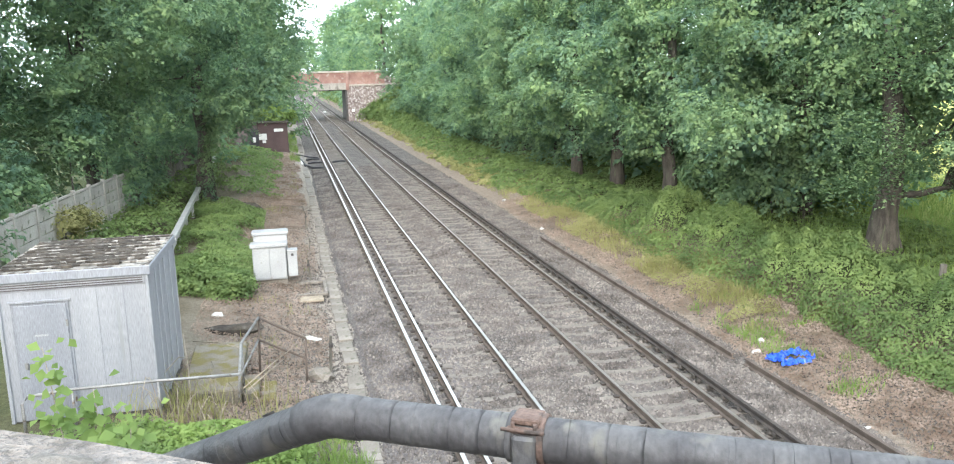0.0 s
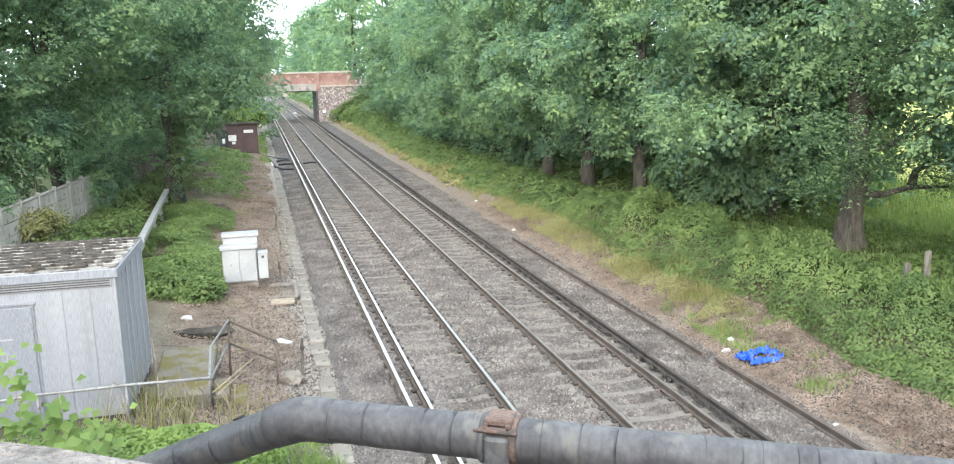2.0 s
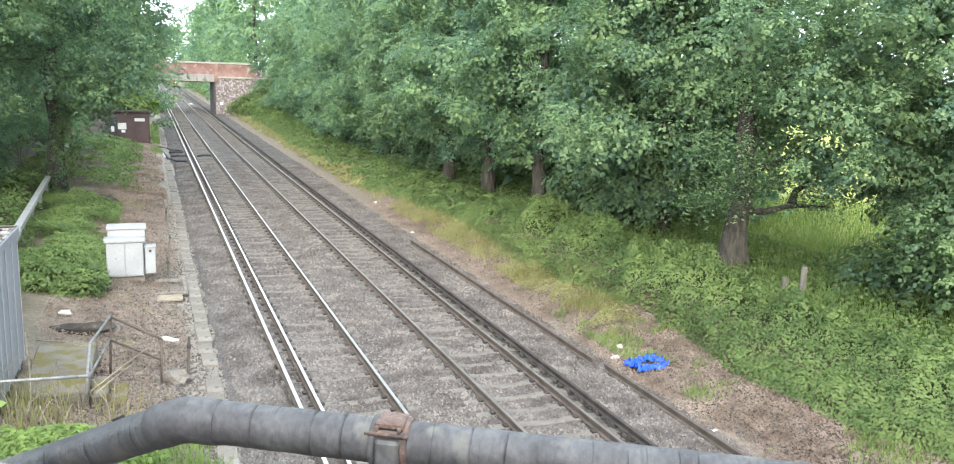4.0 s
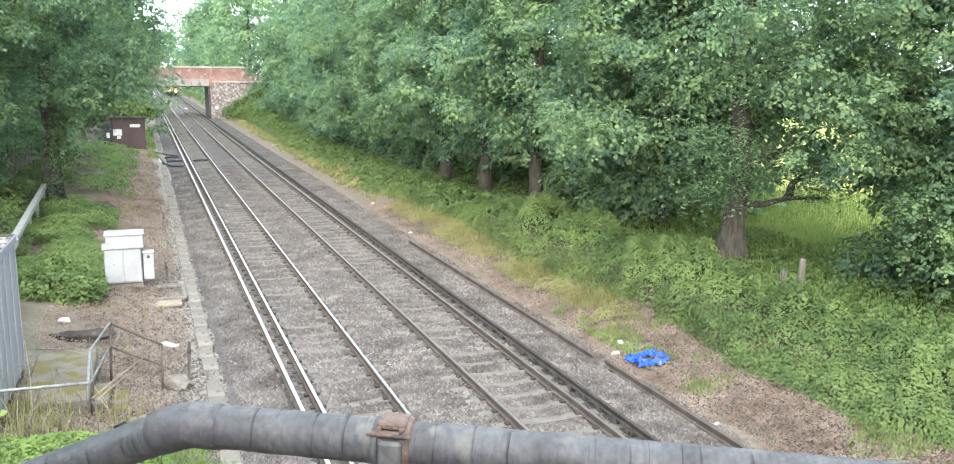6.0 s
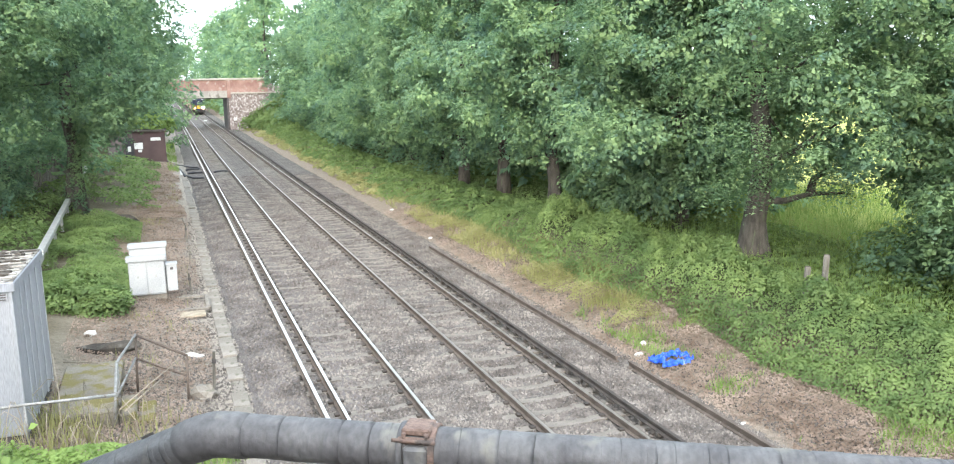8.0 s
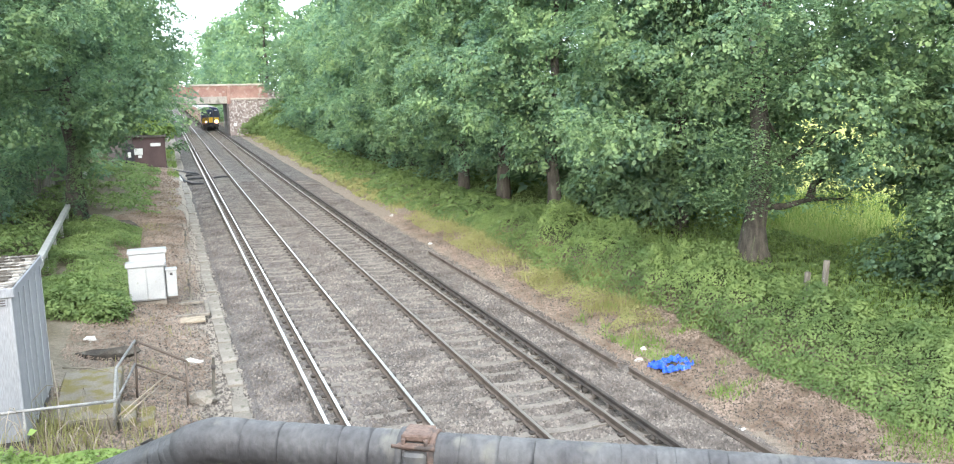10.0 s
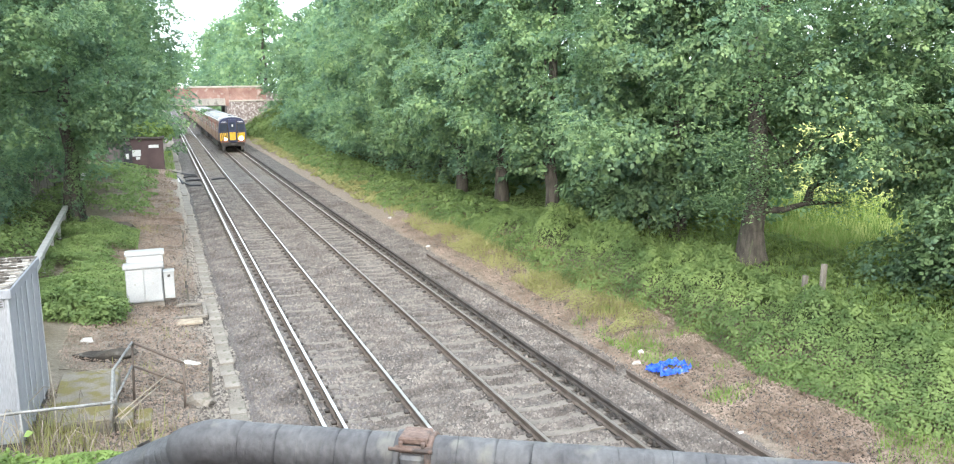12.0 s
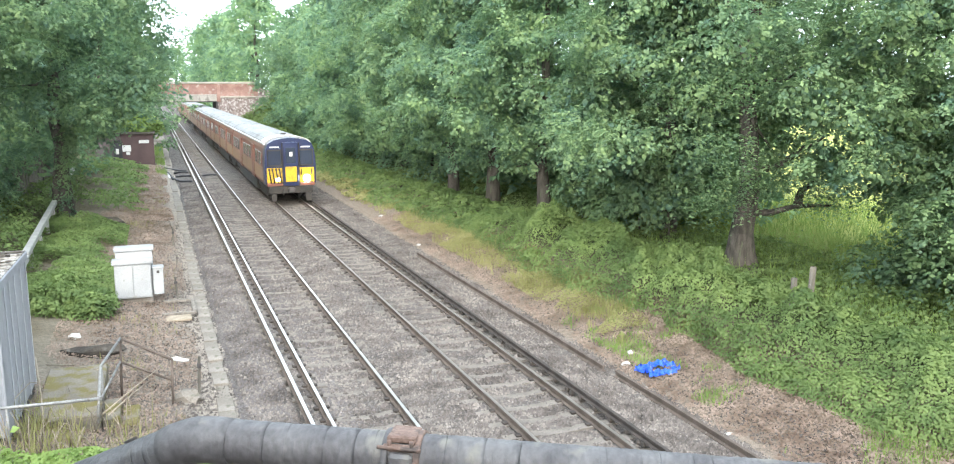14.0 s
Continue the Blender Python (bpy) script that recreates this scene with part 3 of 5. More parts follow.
for v in b.verts:
    v.co += 0.008 * noise.noise_vector(v.co * 6)
part("coping", b, COPING_NEAR, own, "rough weathered coping stones")
part("deck", boxed(-14, 24, -9, 0.58, 4.2, 4.8), ASPHALT, own, "worn asphalt road deck")
part("far_side_parapet", boxed(-14, 24, -9, -8.6, 4.8, 6.0), BRICK_GREY, own)
part("abutment", boxed(-14, -1.2, -9, 0.5, -0.4, 4.2), BRICK_GREY, own)
part("abutment", boxed(12.5, 24, -9, 0.5, -0.4, 4.2), BRICK_GREY, own)
MX, MY = -0.60, 0.53
bm = bmesh.new()
tube(bm, [(MX, MY, 6.07), (MX, MY, 6.09), (MX, MY, 6.10)], [0.05, 0.042, 0.016], 12)
for v in bm.verts:
    v.co += 0.012 * noise.noise_vector(v.co * 30)
lump = part("moss_clump", bm, TIMBER)
lump.matrix_basis = own.matrix_basis.copy()
tagged(lump, "dry brown moss clump on the coping stone", "moss")

# ---- trees ----


def sprays(r, cs, rs, axis, n_leaf, leaf, per=13, flat=0.8):
    """Leaves gathered in small domed sprays on the upper and outer side of each clump, over a darker sparse core."""
    m = max(1, n_leaf // per)
    w = rs ** 2 / (rs ** 2).sum()
    which = r.choice(len(cs), m, p=w)
    out = cs - axis
    out[:, 2] = 0
    out /= np.linalg.norm(out, axis=1, keepdims=True) + 0.3
    d = unit(r, m) + 0.55 * out[which] + np.array([0, 0, 0.42])
    d /= np.linalg.norm(d, axis=1, keepdims=True) + 1e-9
    rough = 1 + 0.22 * np.sin(d[:, 0] * 5 + which) * np.cos(d[:, 1] * 6 + d[:, 2] * 4 + 2 * which)
    at = cs[which] + d * (rs[which] * rough * r.uniform(0.72, 1.06, m))[:, None] * np.array([1.08, 1.08, flat])
    face = d * 0.55 + np.array([0, 0, 0.75]) + r.normal(0, 0.16, (m, 3))
    face /= np.linalg.norm(face, axis=1, keepdims=True)
    k = np.repeat(np.arange(m), per)
    n = len(k)
    size = leaf * 1.8 * r.uniform(0.65, 1.35, m)
    v = r.normal(0, 1, (n, 3))
    v -= (v * face[k]).sum(1, keepdims=True) * face[k]
    v *= (size[k] * r.uniform(0.15, 1, n) ** 0.5 / (np.linalg.norm(v, axis=1) + 1e-9))[:, None]
    drop = (v ** 2).sum(1) / (size[k] * 2.4)
    pts = at[k] + v - face[k] * drop[:, None] + r.normal(0, leaf * 0.22, (n, 3))
    tilt = face[k] + v / size[k][:, None] * 0.45
    co = leaves(r, pts, tilt, leaf, 0.66, 0.2)
    q = n_leaf // 9
    which = r.choice(len(cs), q, p=w)
    d = unit(r, q)
    core = cs[which] + d * (rs[which] * 0.42 * r.uniform(0.1, 1, q) ** 0.5)[:, None]
    return np.concatenate([co, leaves(r, core, d + np.array([0, 0, 0.3]), leaf * 1.3, 0.75)])


def tree(name, seed, tall, spread, base, n_leaf, leaf, trunk_r, material, label, lean=(0, 0), blobs=90, clump=1.15):
    """Tapered trunk, limbs, and a crown of billowing clumps of leaf sprays with dark gaps between them."""
    r = np.random.default_rng(seed)
    thing = empty(name)
    bm = bmesh.new()
    top = Vector((lean[0], lean[1], tall * 0.8))
    stem = [Vector((0, 0, -0.4)).lerp(top, k / 7) + Vector((r.normal(0, 0.12), r.normal(0, 0.12), 0)) * (k > 1) for k in range(8)]
    tube(bm, stem, [trunk_r * (1.35, 1.0, 0.9, 0.78, 0.62, 0.45, 0.3, 0.12)[k] for k in range(8)], 10)
    part("trunk", bm, BARK, thing)
    cs, rs = [], []
    for k in range(blobs):
        u = (k + 0.5) / blobs
        z = base + (tall - base) * (0.03 + 0.94 * u)
        a = k * 2.399 + r.uniform(-0.35, 0.35)
        lobe = 1 + 0.16 * math.sin(2 * a + seed) + 0.12 * math.sin(3 * a + 5 * u + 2 * seed)
        wid = spread * lobe * (1.0 - abs(1.75 * u - 0.62) ** 2.2 * 0.62) * (r.uniform(0.76, 1.04) if k % 3 else r.uniform(0.15, 0.6))
        f = z / (tall * 0.8)
        cs.append((lean[0] * f + wid * math.cos(a), lean[1] * f + wid * math.sin(a), z + r.normal(0, 0.25)))
        rs.append(clump * r.uniform(0.65, 1.25))
    cs, rs = np.array(cs), np.array(rs)
    for k in range(0, blobs, 6):
        c = Vector(cs[k])
        s = stem[min(6, max(4 if base > 3.5 else 2, int(7 * (c.z * 0.75) / (tall * 0.8))))]
        mid = s.lerp(c, 0.5) + Vector((r.normal(0, 0.3), r.normal(0, 0.3), -0.25))
        part("limb", tube(bmesh.new(), [s, mid, c], [trunk_r * 0.26, trunk_r * 0.15, trunk_r * 0.05], 6), BARK, thing)
    # each mass of foliage is built up of smaller rounded heads on its upper and outer side
    heads = 11
    which = np.repeat(np.arange(blobs), heads)
    d = unit(r, len(which)) * 1.0 + np.array([0, 0, 0.55])
    out = cs[which] * np.array([1, 1, 0])
    d += 0.5 * out / (np.linalg.norm(out, axis=1, keepdims=True) + 0.5)
    d /= np.linalg.norm(d, axis=1, keepdims=True)
    hc = cs[which] + d * (rs[which] * r.uniform(0.55, 0.85, len(which)))[:, None] * np.array([1.1, 1.1, 0.75])
    hr = rs[which] * r.uniform(0.26, 0.46, len(which))
    co = sprays(r, hc, hr, np.array([lean[0] * 0.5, lean[1] * 0.5, 0.0]), n_leaf, leaf)
    # inner leaves that close the masses and the middle of the crown
    q = n_leaf // 4
    which = r.choice(blobs, q, p=rs ** 2 / (rs ** 2).sum())
    pull = np.where(r.uniform(0, 1, q) < 0.3, r.uniform(0.35, 0.8, q), 1.0)
    d = unit(r, q)
    inner = cs[which] * np.stack([pull, pull, np.ones(q)], -1) + d * (rs[which] * 0.52 * r.uniform(0.1, 1, q) ** 0.4)[:, None] * np.array([1.1, 1.1, 0.75])
    co = np.concatenate([co, leaves(r, inner, d + np.array([0, 0, 0.2]), leaf * 1.55, 0.75, 0.6)])
    crown = new("crown", quads("crown", co, material))
    crown.parent = thing
    return tagged(thing, label, "tree", group="lineside trees")


# near oak: dimmer light is put into its colour by the darker leaf material
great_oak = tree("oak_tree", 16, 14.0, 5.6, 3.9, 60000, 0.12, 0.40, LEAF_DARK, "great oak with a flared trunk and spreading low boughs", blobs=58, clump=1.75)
for pts in ([(0, 0, 2.0), (0.8, -0.5, 2.0), (1.5, -0.9, 2.25), (2.3, -1.6, 2.3)], [(0, 0, 3.4), (0.9, -0.4, 3.5), (1.7, -0.9, 4.2), (2.2, -1.3, 4.6)], [(1.5, -0.9, 2.25), (1.9, -0.6, 2.7), (2.4, -0.7, 3.0)]):
    part("bough", tube(bmesh.new(), pts, [0.16, 0.11, 0.08, 0.03][:len(pts)], 8), BARK, great_oak)
rb = np.random.default_rng(60)
spray = np.concatenate([np.array(c) + rb.normal(0, 1, (900, 3)) * np.array([0.65, 0.65, 0.36]) for c in ((-2.8, -2.6, 4.4), (1.8, -3.4, 5.6), (-2.2, -3.0, 6.0), (-0.6, -3.6, 6.4), (1.0, -3.6, 6.8), (-1.6, -3.2, 7.8), (0.2, -3.4, 8.4), (2.6, -3.0, 6.6), (2.2, -1.5, 2.5), (1.5, -1.2, 3.2), (2.5, -0.8, 3.4), (-1.6, -1.6, 3.0), (-2.2, -1.2, 2.6), (-1.2, -2.0, 3.6))])
# low leaves painted down with the same darker leaf, not less light
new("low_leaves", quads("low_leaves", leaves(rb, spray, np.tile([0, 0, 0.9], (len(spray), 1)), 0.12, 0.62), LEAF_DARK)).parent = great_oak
part("root_flare", tube(bmesh.new(), [(0, 0, -0.5), (0, 0, 0.1), (0, 0, 0.6), (0, 0, 1.3)], [0.85, 0.66, 0.5, 0.4], 12), BARK, great_oak)
oak = tree("oak_tree", 11, 14.5, 3.8, 1.7, 42000, 0.15, 0.34, LEAF_OAK, "broad oak tree in full green leaf", blobs=46, clump=1.75)
ash = tree("ash_tree", 12, 15.5, 3.6, 2.0, 42000, 0.15, 0.30, LEAF_OAK, "tall lineside tree in dense green leaf", blobs=50, clump=1.65)
maple = tree("maple_tree", 13, 13.5, 4.0, 0.9, 34000, 0.18, 0.28, LEAF_DARK, "dark green leafy lineside tree", blobs=46, clump=1.7)
near_maple = tree("maple_tree", 19, 15.0, 4.2, 1.1, 60000, 0.115, 0.30, LEAF_DARK, "dense dark maple at the edge of the field", blobs=64, clump=1.5)
left_ash = tree("ash_tree", 18, 15.0, 5.4, 3.6, 46000, 0.15, 0.34, LEAF_DARK, "large dark tree with an ivy-clad trunk beside the fence", blobs=56, clump=1.85)
left_maple = tree("maple_tree", 23, 14.0, 5.0, 4.4, 26000, 0.155, 0.30, LEAF_DARK, "dark leafy tree rising behind the concrete fence", blobs=54, clump=1.7)
far_oak = tree("oak_tree", 14, 15.0, 4.4, 0.1, 10000, 0.30, 0.34, LEAF_OAK, "distant leafy tree beside the line", blobs=42, clump=1.9)
far_ash = tree("ash_tree", 15, 17.0, 4.2, 0.1, 10000, 0.30, 0.34, LEAF_DARK, "distant dark leafy tree beside the line", blobs=44, clump=1.85)
wood_tree = tree("wood_tree", 17, 16.0, 5.0, 0.5, 5600, 0.42, 0.34, LEAF_OAK, "pale distant tree beyond the bridge", blobs=44, clump=2.0)


def scaled(x, y, z, rot, s, sz=None):
    return pose(x, y, z, 0, 0, rot) @ Matrix.Diagonal((s, s, sz or s, 1))


def gz(x, y):
    return float(height(x, y))


placed = {"near_maple": [(16.6, 14.6, 100, 0.9, 1.0)], "great_oak": [(14.1, 21.35, 0, 0.92, 1.0)], "oak": [], "ash": [], "maple": [], "left_ash": [], "left_maple": [], "far_oak": [], "far_ash": [], "wood_tree": []}
# right bank, front row
placed["oak"] += [(13.0, 39.4, 140, 0.95, 1.05), (14.2, 60.0, 250, 1.05, 1.05)]
placed["ash"] += [(12.6, 32.6, 160, 0.95, 1.0), (12.7, 44.6, 200, 1.0, 1.05), (14.6, 66.5, 300, 1.1, 1.0)]
placed["maple"] += [(20.5, 19.0, 80, 1.0, 1.1), (14.2, 52.5, 30, 1.05, 1.15), (15.2, 27.0, 210, 0.95, 1.1)]
placed["left_maple"] += [(-15.0, 33.0, 160, 1.05, 1.0), (-17.6, 25.5, 280, 1.1, 1.0), (-18.6, 31.0, 30, 1.1, 1.05)]
placed["far_oak"].append((22.0, 33.5, 130, 1.0, 1.0))
placed["left_ash"] += [(-7.2, 44.0, 10, 1.0, 1.0), (-11.2, 39.0, 200, 0.95, 1.0)]
for k, y in enumerate((73, 80, 87, 94, 101, 108, 115, 122)):
    placed[("far_oak", "far_ash")[k % 2]].append((15.4 + 0.9 * math.sin(k * 2.3), y, 47 * k, 0.95 + 0.08 * math.sin(k * 5.1), 1.0 + 0.1 * math.sin(k * 3.3)))
for k, y in enumerate((38, 50, 62, 78, 98, 118)):
    placed["wood_tree"].append((19.5 + 1.5 * math.sin(k * 1.7), y, 71 * k, 1.15, 1.15))
# beyond the bridge
for k in range(6):
    placed["wood_tree"].append((13.5 + 2.0 * math.sin(k * 2.1), 142 + 26 * k, 53 * k, 1.32, 1.0 + 0.08 * math.sin(k * 2.7)))
    placed["wood_tree"].append((-10.5 + 2.0 * math.sin(k * 1.3), 140 + 28 * k, 31 * k, 1.1, 0.85))
for k, x in enumerate((-34, -22, -11, -1, 9)):
    placed["wood_tree"].append((x, 430 + 12 * math.sin(k * 2.2), 37 * k, 1.5, 1.0))
# left side, behind the hut and the fence
placed["far_ash"] += [(-11.8, 54.0, 120, 1.1, 0.9), (-11.0, 66.0, 10, 1.1, 0.9), (-7.0, 85.0, 80, 1.15, 0.95), (-7.0, 97.0, 150, 1.15, 0.9), (-6.6, 111, 220, 1.15, 0.9)]
protos = {"near_maple": near_maple, "great_oak": great_oak, "oak": oak, "ash": ash, "maple": maple, "left_ash": left_ash, "left_maple": left_maple, "far_oak": far_oak, "far_ash": far_ash, "wood_tree": wood_tree}
for kind, spots in placed.items():
    for k, (x, y, rot, s, sz) in enumerate(spots):
        m = scaled(x, y, gz(x, y), rot, s, s * sz)
        if k == 0:
            protos[kind].matrix_basis = m
            first = protos[kind]
        else:
            c = first.copy()
            scene.collection.objects.link(c)
            for o in first.children:
                q = o.copy()
                scene.collection.objects.link(q)
                q.parent = c
            c.matrix_basis = m


# ---- undergrowth ----
def carpet(name, seed, n, x0, x1, y0, y1, top, leaf, material, label, power=1.0, category="undergrowth", edge=0.6, lumps=0.9, width=0.6, upright=0.8, fill=0.45, patch=-3.0, rise=0.0):
    """Low leafy growth heaped over the ground in uneven mounds."""
    r = np.random.default_rng(seed)
    x, y = r.uniform(x0, x1, n), y0 + (y1 - y0) * r.uniform(0, 1, n) ** power
    e0 = x0 + edge * (np.sin(y * 0.9 + seed) + 0.6 * np.sin(y * 2.3 + 1.3 * seed))
    e1 = x1 + edge * (np.sin(y * 0.7 + 2 * seed) + 0.6 * np.sin(y * 1.9 + seed))
    u = np.clip((x - e0) / np.maximum(e1 - e0, 0.1), 0, 1)
    keep = (x > e0) & (x < e1) & (r.uniform(0, 1, n) < 0.25 + 1.2 * np.sin(np.pi * u) ** 0.7) & (vnoise(x, y, seed + 2, 1.6) * 0.65 + vnoise(x, y, seed + 3, 0.5) * 0.35 > patch)
    shape = np.sin(np.pi * u) ** 0.55 if not rise else np.clip(u / rise, 0, 1) ** 0.75 * np.clip((1 - u) / 0.08, 0, 1)
    mound = (0.25 + 0.65 * vnoise(x, y, seed, 1.9) + 0.45 * vnoise(x, y, seed + 1, 0.7)) * lumps + (1 - lumps)
    h = top * shape * np.clip(mound, 0.15, 1.2)
    z = height(x, y) + h * (1 - fill * r.uniform(0, 1, n) ** 2.5) + 0.02
    pts = np.stack([x, y, z], -1)[keep]
    nrm = np.tile([0, -0.15, upright], (len(pts), 1)) + np.stack([(u[keep] - 0.5) * 1.2, 0 * pts[:, 0], 0 * pts[:, 0]], -1)
    me = quads(name, leaves(r, pts, nrm, leaf, width), material)
    return tagged(new(name, me), label, category, kind="stuff")


def blades(name, seed, n, x0, x1, y0, y1, tall, material, label, patchy=0.5, power=1.0):
    """Upright grass blades in tufts."""
    r = np.random.default_rng(seed)
    x, y = r.uniform(x0, x1, n), y0 + (y1 - y0) * r.uniform(0, 1, n) ** power
    keep = r.uniform(0, 1, n) < np.clip((vnoise(x, y, seed, 1.3) * 0.6 + vnoise(x, y, seed + 1, 0.4) * 0.4 - patchy) * 4, 0, 1)
    x, y = x[keep], y[keep]
    n = len(x)
    p = np.stack([x, y, height(x, y) - 0.02], -1)
    a = r.uniform(0, 6.28, n)
    side = np.stack([np.cos(a), np.sin(a), 0 * a], -1) * 0.012
    h = tall * r.uniform(0.4, 1.2, n)
    bend = np.stack([r.normal(0, 0.3, n), r.normal(0, 0.3, n), np.ones(n)], -1) * h[:, None]
    co = np.stack([p - side, p + side, p + bend], 1)
    return tagged(new(name, quads(name, co, material, 3)), label, "grass", kind="stuff")


def bramble(name, seed, n, y0, y1, leaf, material, label, crest, power=1.0):
    """A rolling bramble thicket: a steep ragged front, a crest and a back that falls away, leaves lying along the surface."""
    r = np.random.default_rng(seed)
    y = y0 + (y1 - y0) * r.uniform(0, 1, n) ** power
    wave = lambda v: 0.35 * (2 * vnoise(v, v * 0 + 3, seed, 2.3) - 1) + 0.2 * (2 * vnoise(v, v * 0 + 9, seed + 1, 0.8) - 1)
    foot = lambda v: np.interp(v, [8, 12, 15, 20.5, 23, 26, 33, 40, 50, 70, 110, 130], [10.3, 9.55, 9.3, 9.7, 9.0, 8.8, 9.5, 9.0, 8.3, 8.4, 9.2, 9.4]) + wave(v)
    back = 13.2

    def surface(x, v):
        f = foot(v)
        u = np.clip((x - f) / (back - f), 0, 1)
        body = np.interp(u, [0, 0.05, 0.14, 0.30, 0.56, 0.80, 1.0], [0.0, 0.45, 0.66, 0.80, 1.0, 0.55, 0.1])
        lump = 0.36 * vnoise(x, v, seed + 4, 1.5) + 0.38 * vnoise(x, v, seed + 5, 0.7) + 0.26 * vnoise(x, v, seed + 6, 0.34)
        return height(x, v) + np.interp(v, *crest) * body * np.clip(1.0 + 2.8 * (lump - 0.5), 0.15, 1.9)

    f = foot(y)
    x = f + (back - f) * r.uniform(0, 1, n) ** 1.25
    e = 0.07
    z = surface(x, y)
    nx, ny = (surface(x + e, y) - surface(x - e, y)) / (2 * e), (surface(x, y + e) - surface(x, y - e)) / (2 * e)
    nrm = np.stack([-nx, -ny, np.full(n, 0.8)], -1)
    nrm /= np.linalg.norm(nrm, axis=1, keepdims=True)
    depth = r.exponential(0.06, n)
    pts = np.stack([x, y, z], -1) - nrm * depth[:, None] + np.array([0, 0, 0.03])
    co = leaves(r, pts, nrm + np.array([0, 0, 0.35]), leaf, 0.72)
    return tagged(new(name, quads(name, co, material)), label, "undergrowth", kind="stuff")


bramble("bramble_bank", 3, 110000, 9.0, 36.0, 0.07, LEAF_BRAMBLE, "dense green bramble bank beside the line", ([8, 12, 14, 17, 21, 25, 29, 31.5, 34, 37], [0.45, 0.5, 0.6, 0.78, 0.9, 1.05, 1.1, 0.75, 0.4, 0.3]), 1.25)
bramble("bramble_bank", 4, 52000, 34.0, 128.0, 0.17, LEAF_BRAMBLE, "distant green bramble bank beside the line", ([34, 40, 60, 75, 95, 110, 128], [0.35, 0.35, 0.4, 0.5, 0.9, 1.3, 1.8]), 1.35)
carpet("shaded_undergrowth", 5, 26000, 11.8, 18.0, 12.0, 60.0, 0.45, 0.13, LEAF_BRAMBLE, "dark undergrowth beneath the trees", 1.2)
carpet("woodland_shrubs", 35, 16000, 15.5, 20.0, 27.0, 75.0, 4.2, 0.40, LEAF_DARK, "dark shrubs closing the wood behind the trunks", 1.1, fill=0.95)
carpet("woodland_shrubs", 39, 15000, 12.4, 15.6, 48.0, 126.0, 2.8, 0.28, LEAF_DARK, "leafy shrubs closing the foot of the wood", 1.3, fill=0.95)
carpet("woodland_shrubs", 36, 9000, 14.5, 20.0, 75.0, 130.0, 4.5, 0.6, LEAF_DARK, "distant dark shrubs behind the trunks", 1.0, fill=0.95)
blades("field_grass", 37, 22000, 13.0, 30.0, 8.0, 34.0, 0.55, LEAF_LIME, "yellow-green meadow grass beyond the trees", 0.1)
carpet("far_bank", 38, 9000, 8.2, 13.6, 136.0, 300.0, 1.4, 0.6, LEAF_BRAMBLE, "green bank beyond the bridge")
carpet("fence_undergrowth", 51, 14000, -11.0, -7.2, 22.0, 64.0, 0.8, 0.17, LEAF_BRAMBLE, "shaded weeds along the foot of the fence", 1.1, fill=0.9)
carpet("nettle_patch", 6, 46000, -7.6, -4.2, 26.5, 42.0, 0.5, 0.085, LEAF_BRAMBLE, "green nettles and weeds on the bank", 1.2, patch=0.25, fill=0.9)
carpet("nettle_patch", 7, 11000, -8.2, -3.4, 47.0, 76.0, 0.45, 0.2, LEAF_BRAMBLE, "green weeds beside the brown hut", patch=0.47, fill=0.9)
carpet("rank_verge", 53, 9000, 7.7, 9.8, 48.0, 126.0, 0.25, 0.22, LEAF_STRAW, "rank yellowing grass along the distant verge", 1.3, "grass", patch=0.38)
carpet("trefoil_patch", 52, 26000, 7.9, 9.9, 19.0, 38.0, 0.2, 0.055, LEAF_STRAW, "low yellow-green weeds along the foot of the bank", 1.1, patch=0.44)
carpet("leaf_litter", 9, 60000, 7.0, 10.8, 9.0, 42.0, 0.03, 0.06, LEAF_LITTER, "fallen brown leaves on the verge", 1.6, "leaf litter", 0.3)
blades("verge_grass", 10, 40000, 8.0, 10.4, 18.0, 110.0, 0.34, LEAF_STRAW, "yellowing grass tufts on the verge", 0.42, 1.5)
blades("verge_tufts", 50, 22000, 7.6, 10.2, 9.0, 22.0, 0.2, LEAF_LIME, "light green grass tufts on the verge", 0.55)

# ---- the train ----
CAR, GAP, COACHES = 19.6, 0.35, 8


def side_outline():
    return [(-1.28, 0.95), (-1.38, 1.15), (-1.41, 1.7), (-1.40, 2.4), (-1.33, 3.0), (-1.22, 3.28), (1.22, 3.28), (1.33, 3.0), (1.40, 2.4), (1.41, 1.7), (1.38, 1.15), (1.28, 0.95)]


def roof_outline():
    pts = [(1.25 * math.cos(a), 3.26 + 0.42 * math.sin(a)) for a in (math.pi * k / 12 for k in range(13))]
    return pts


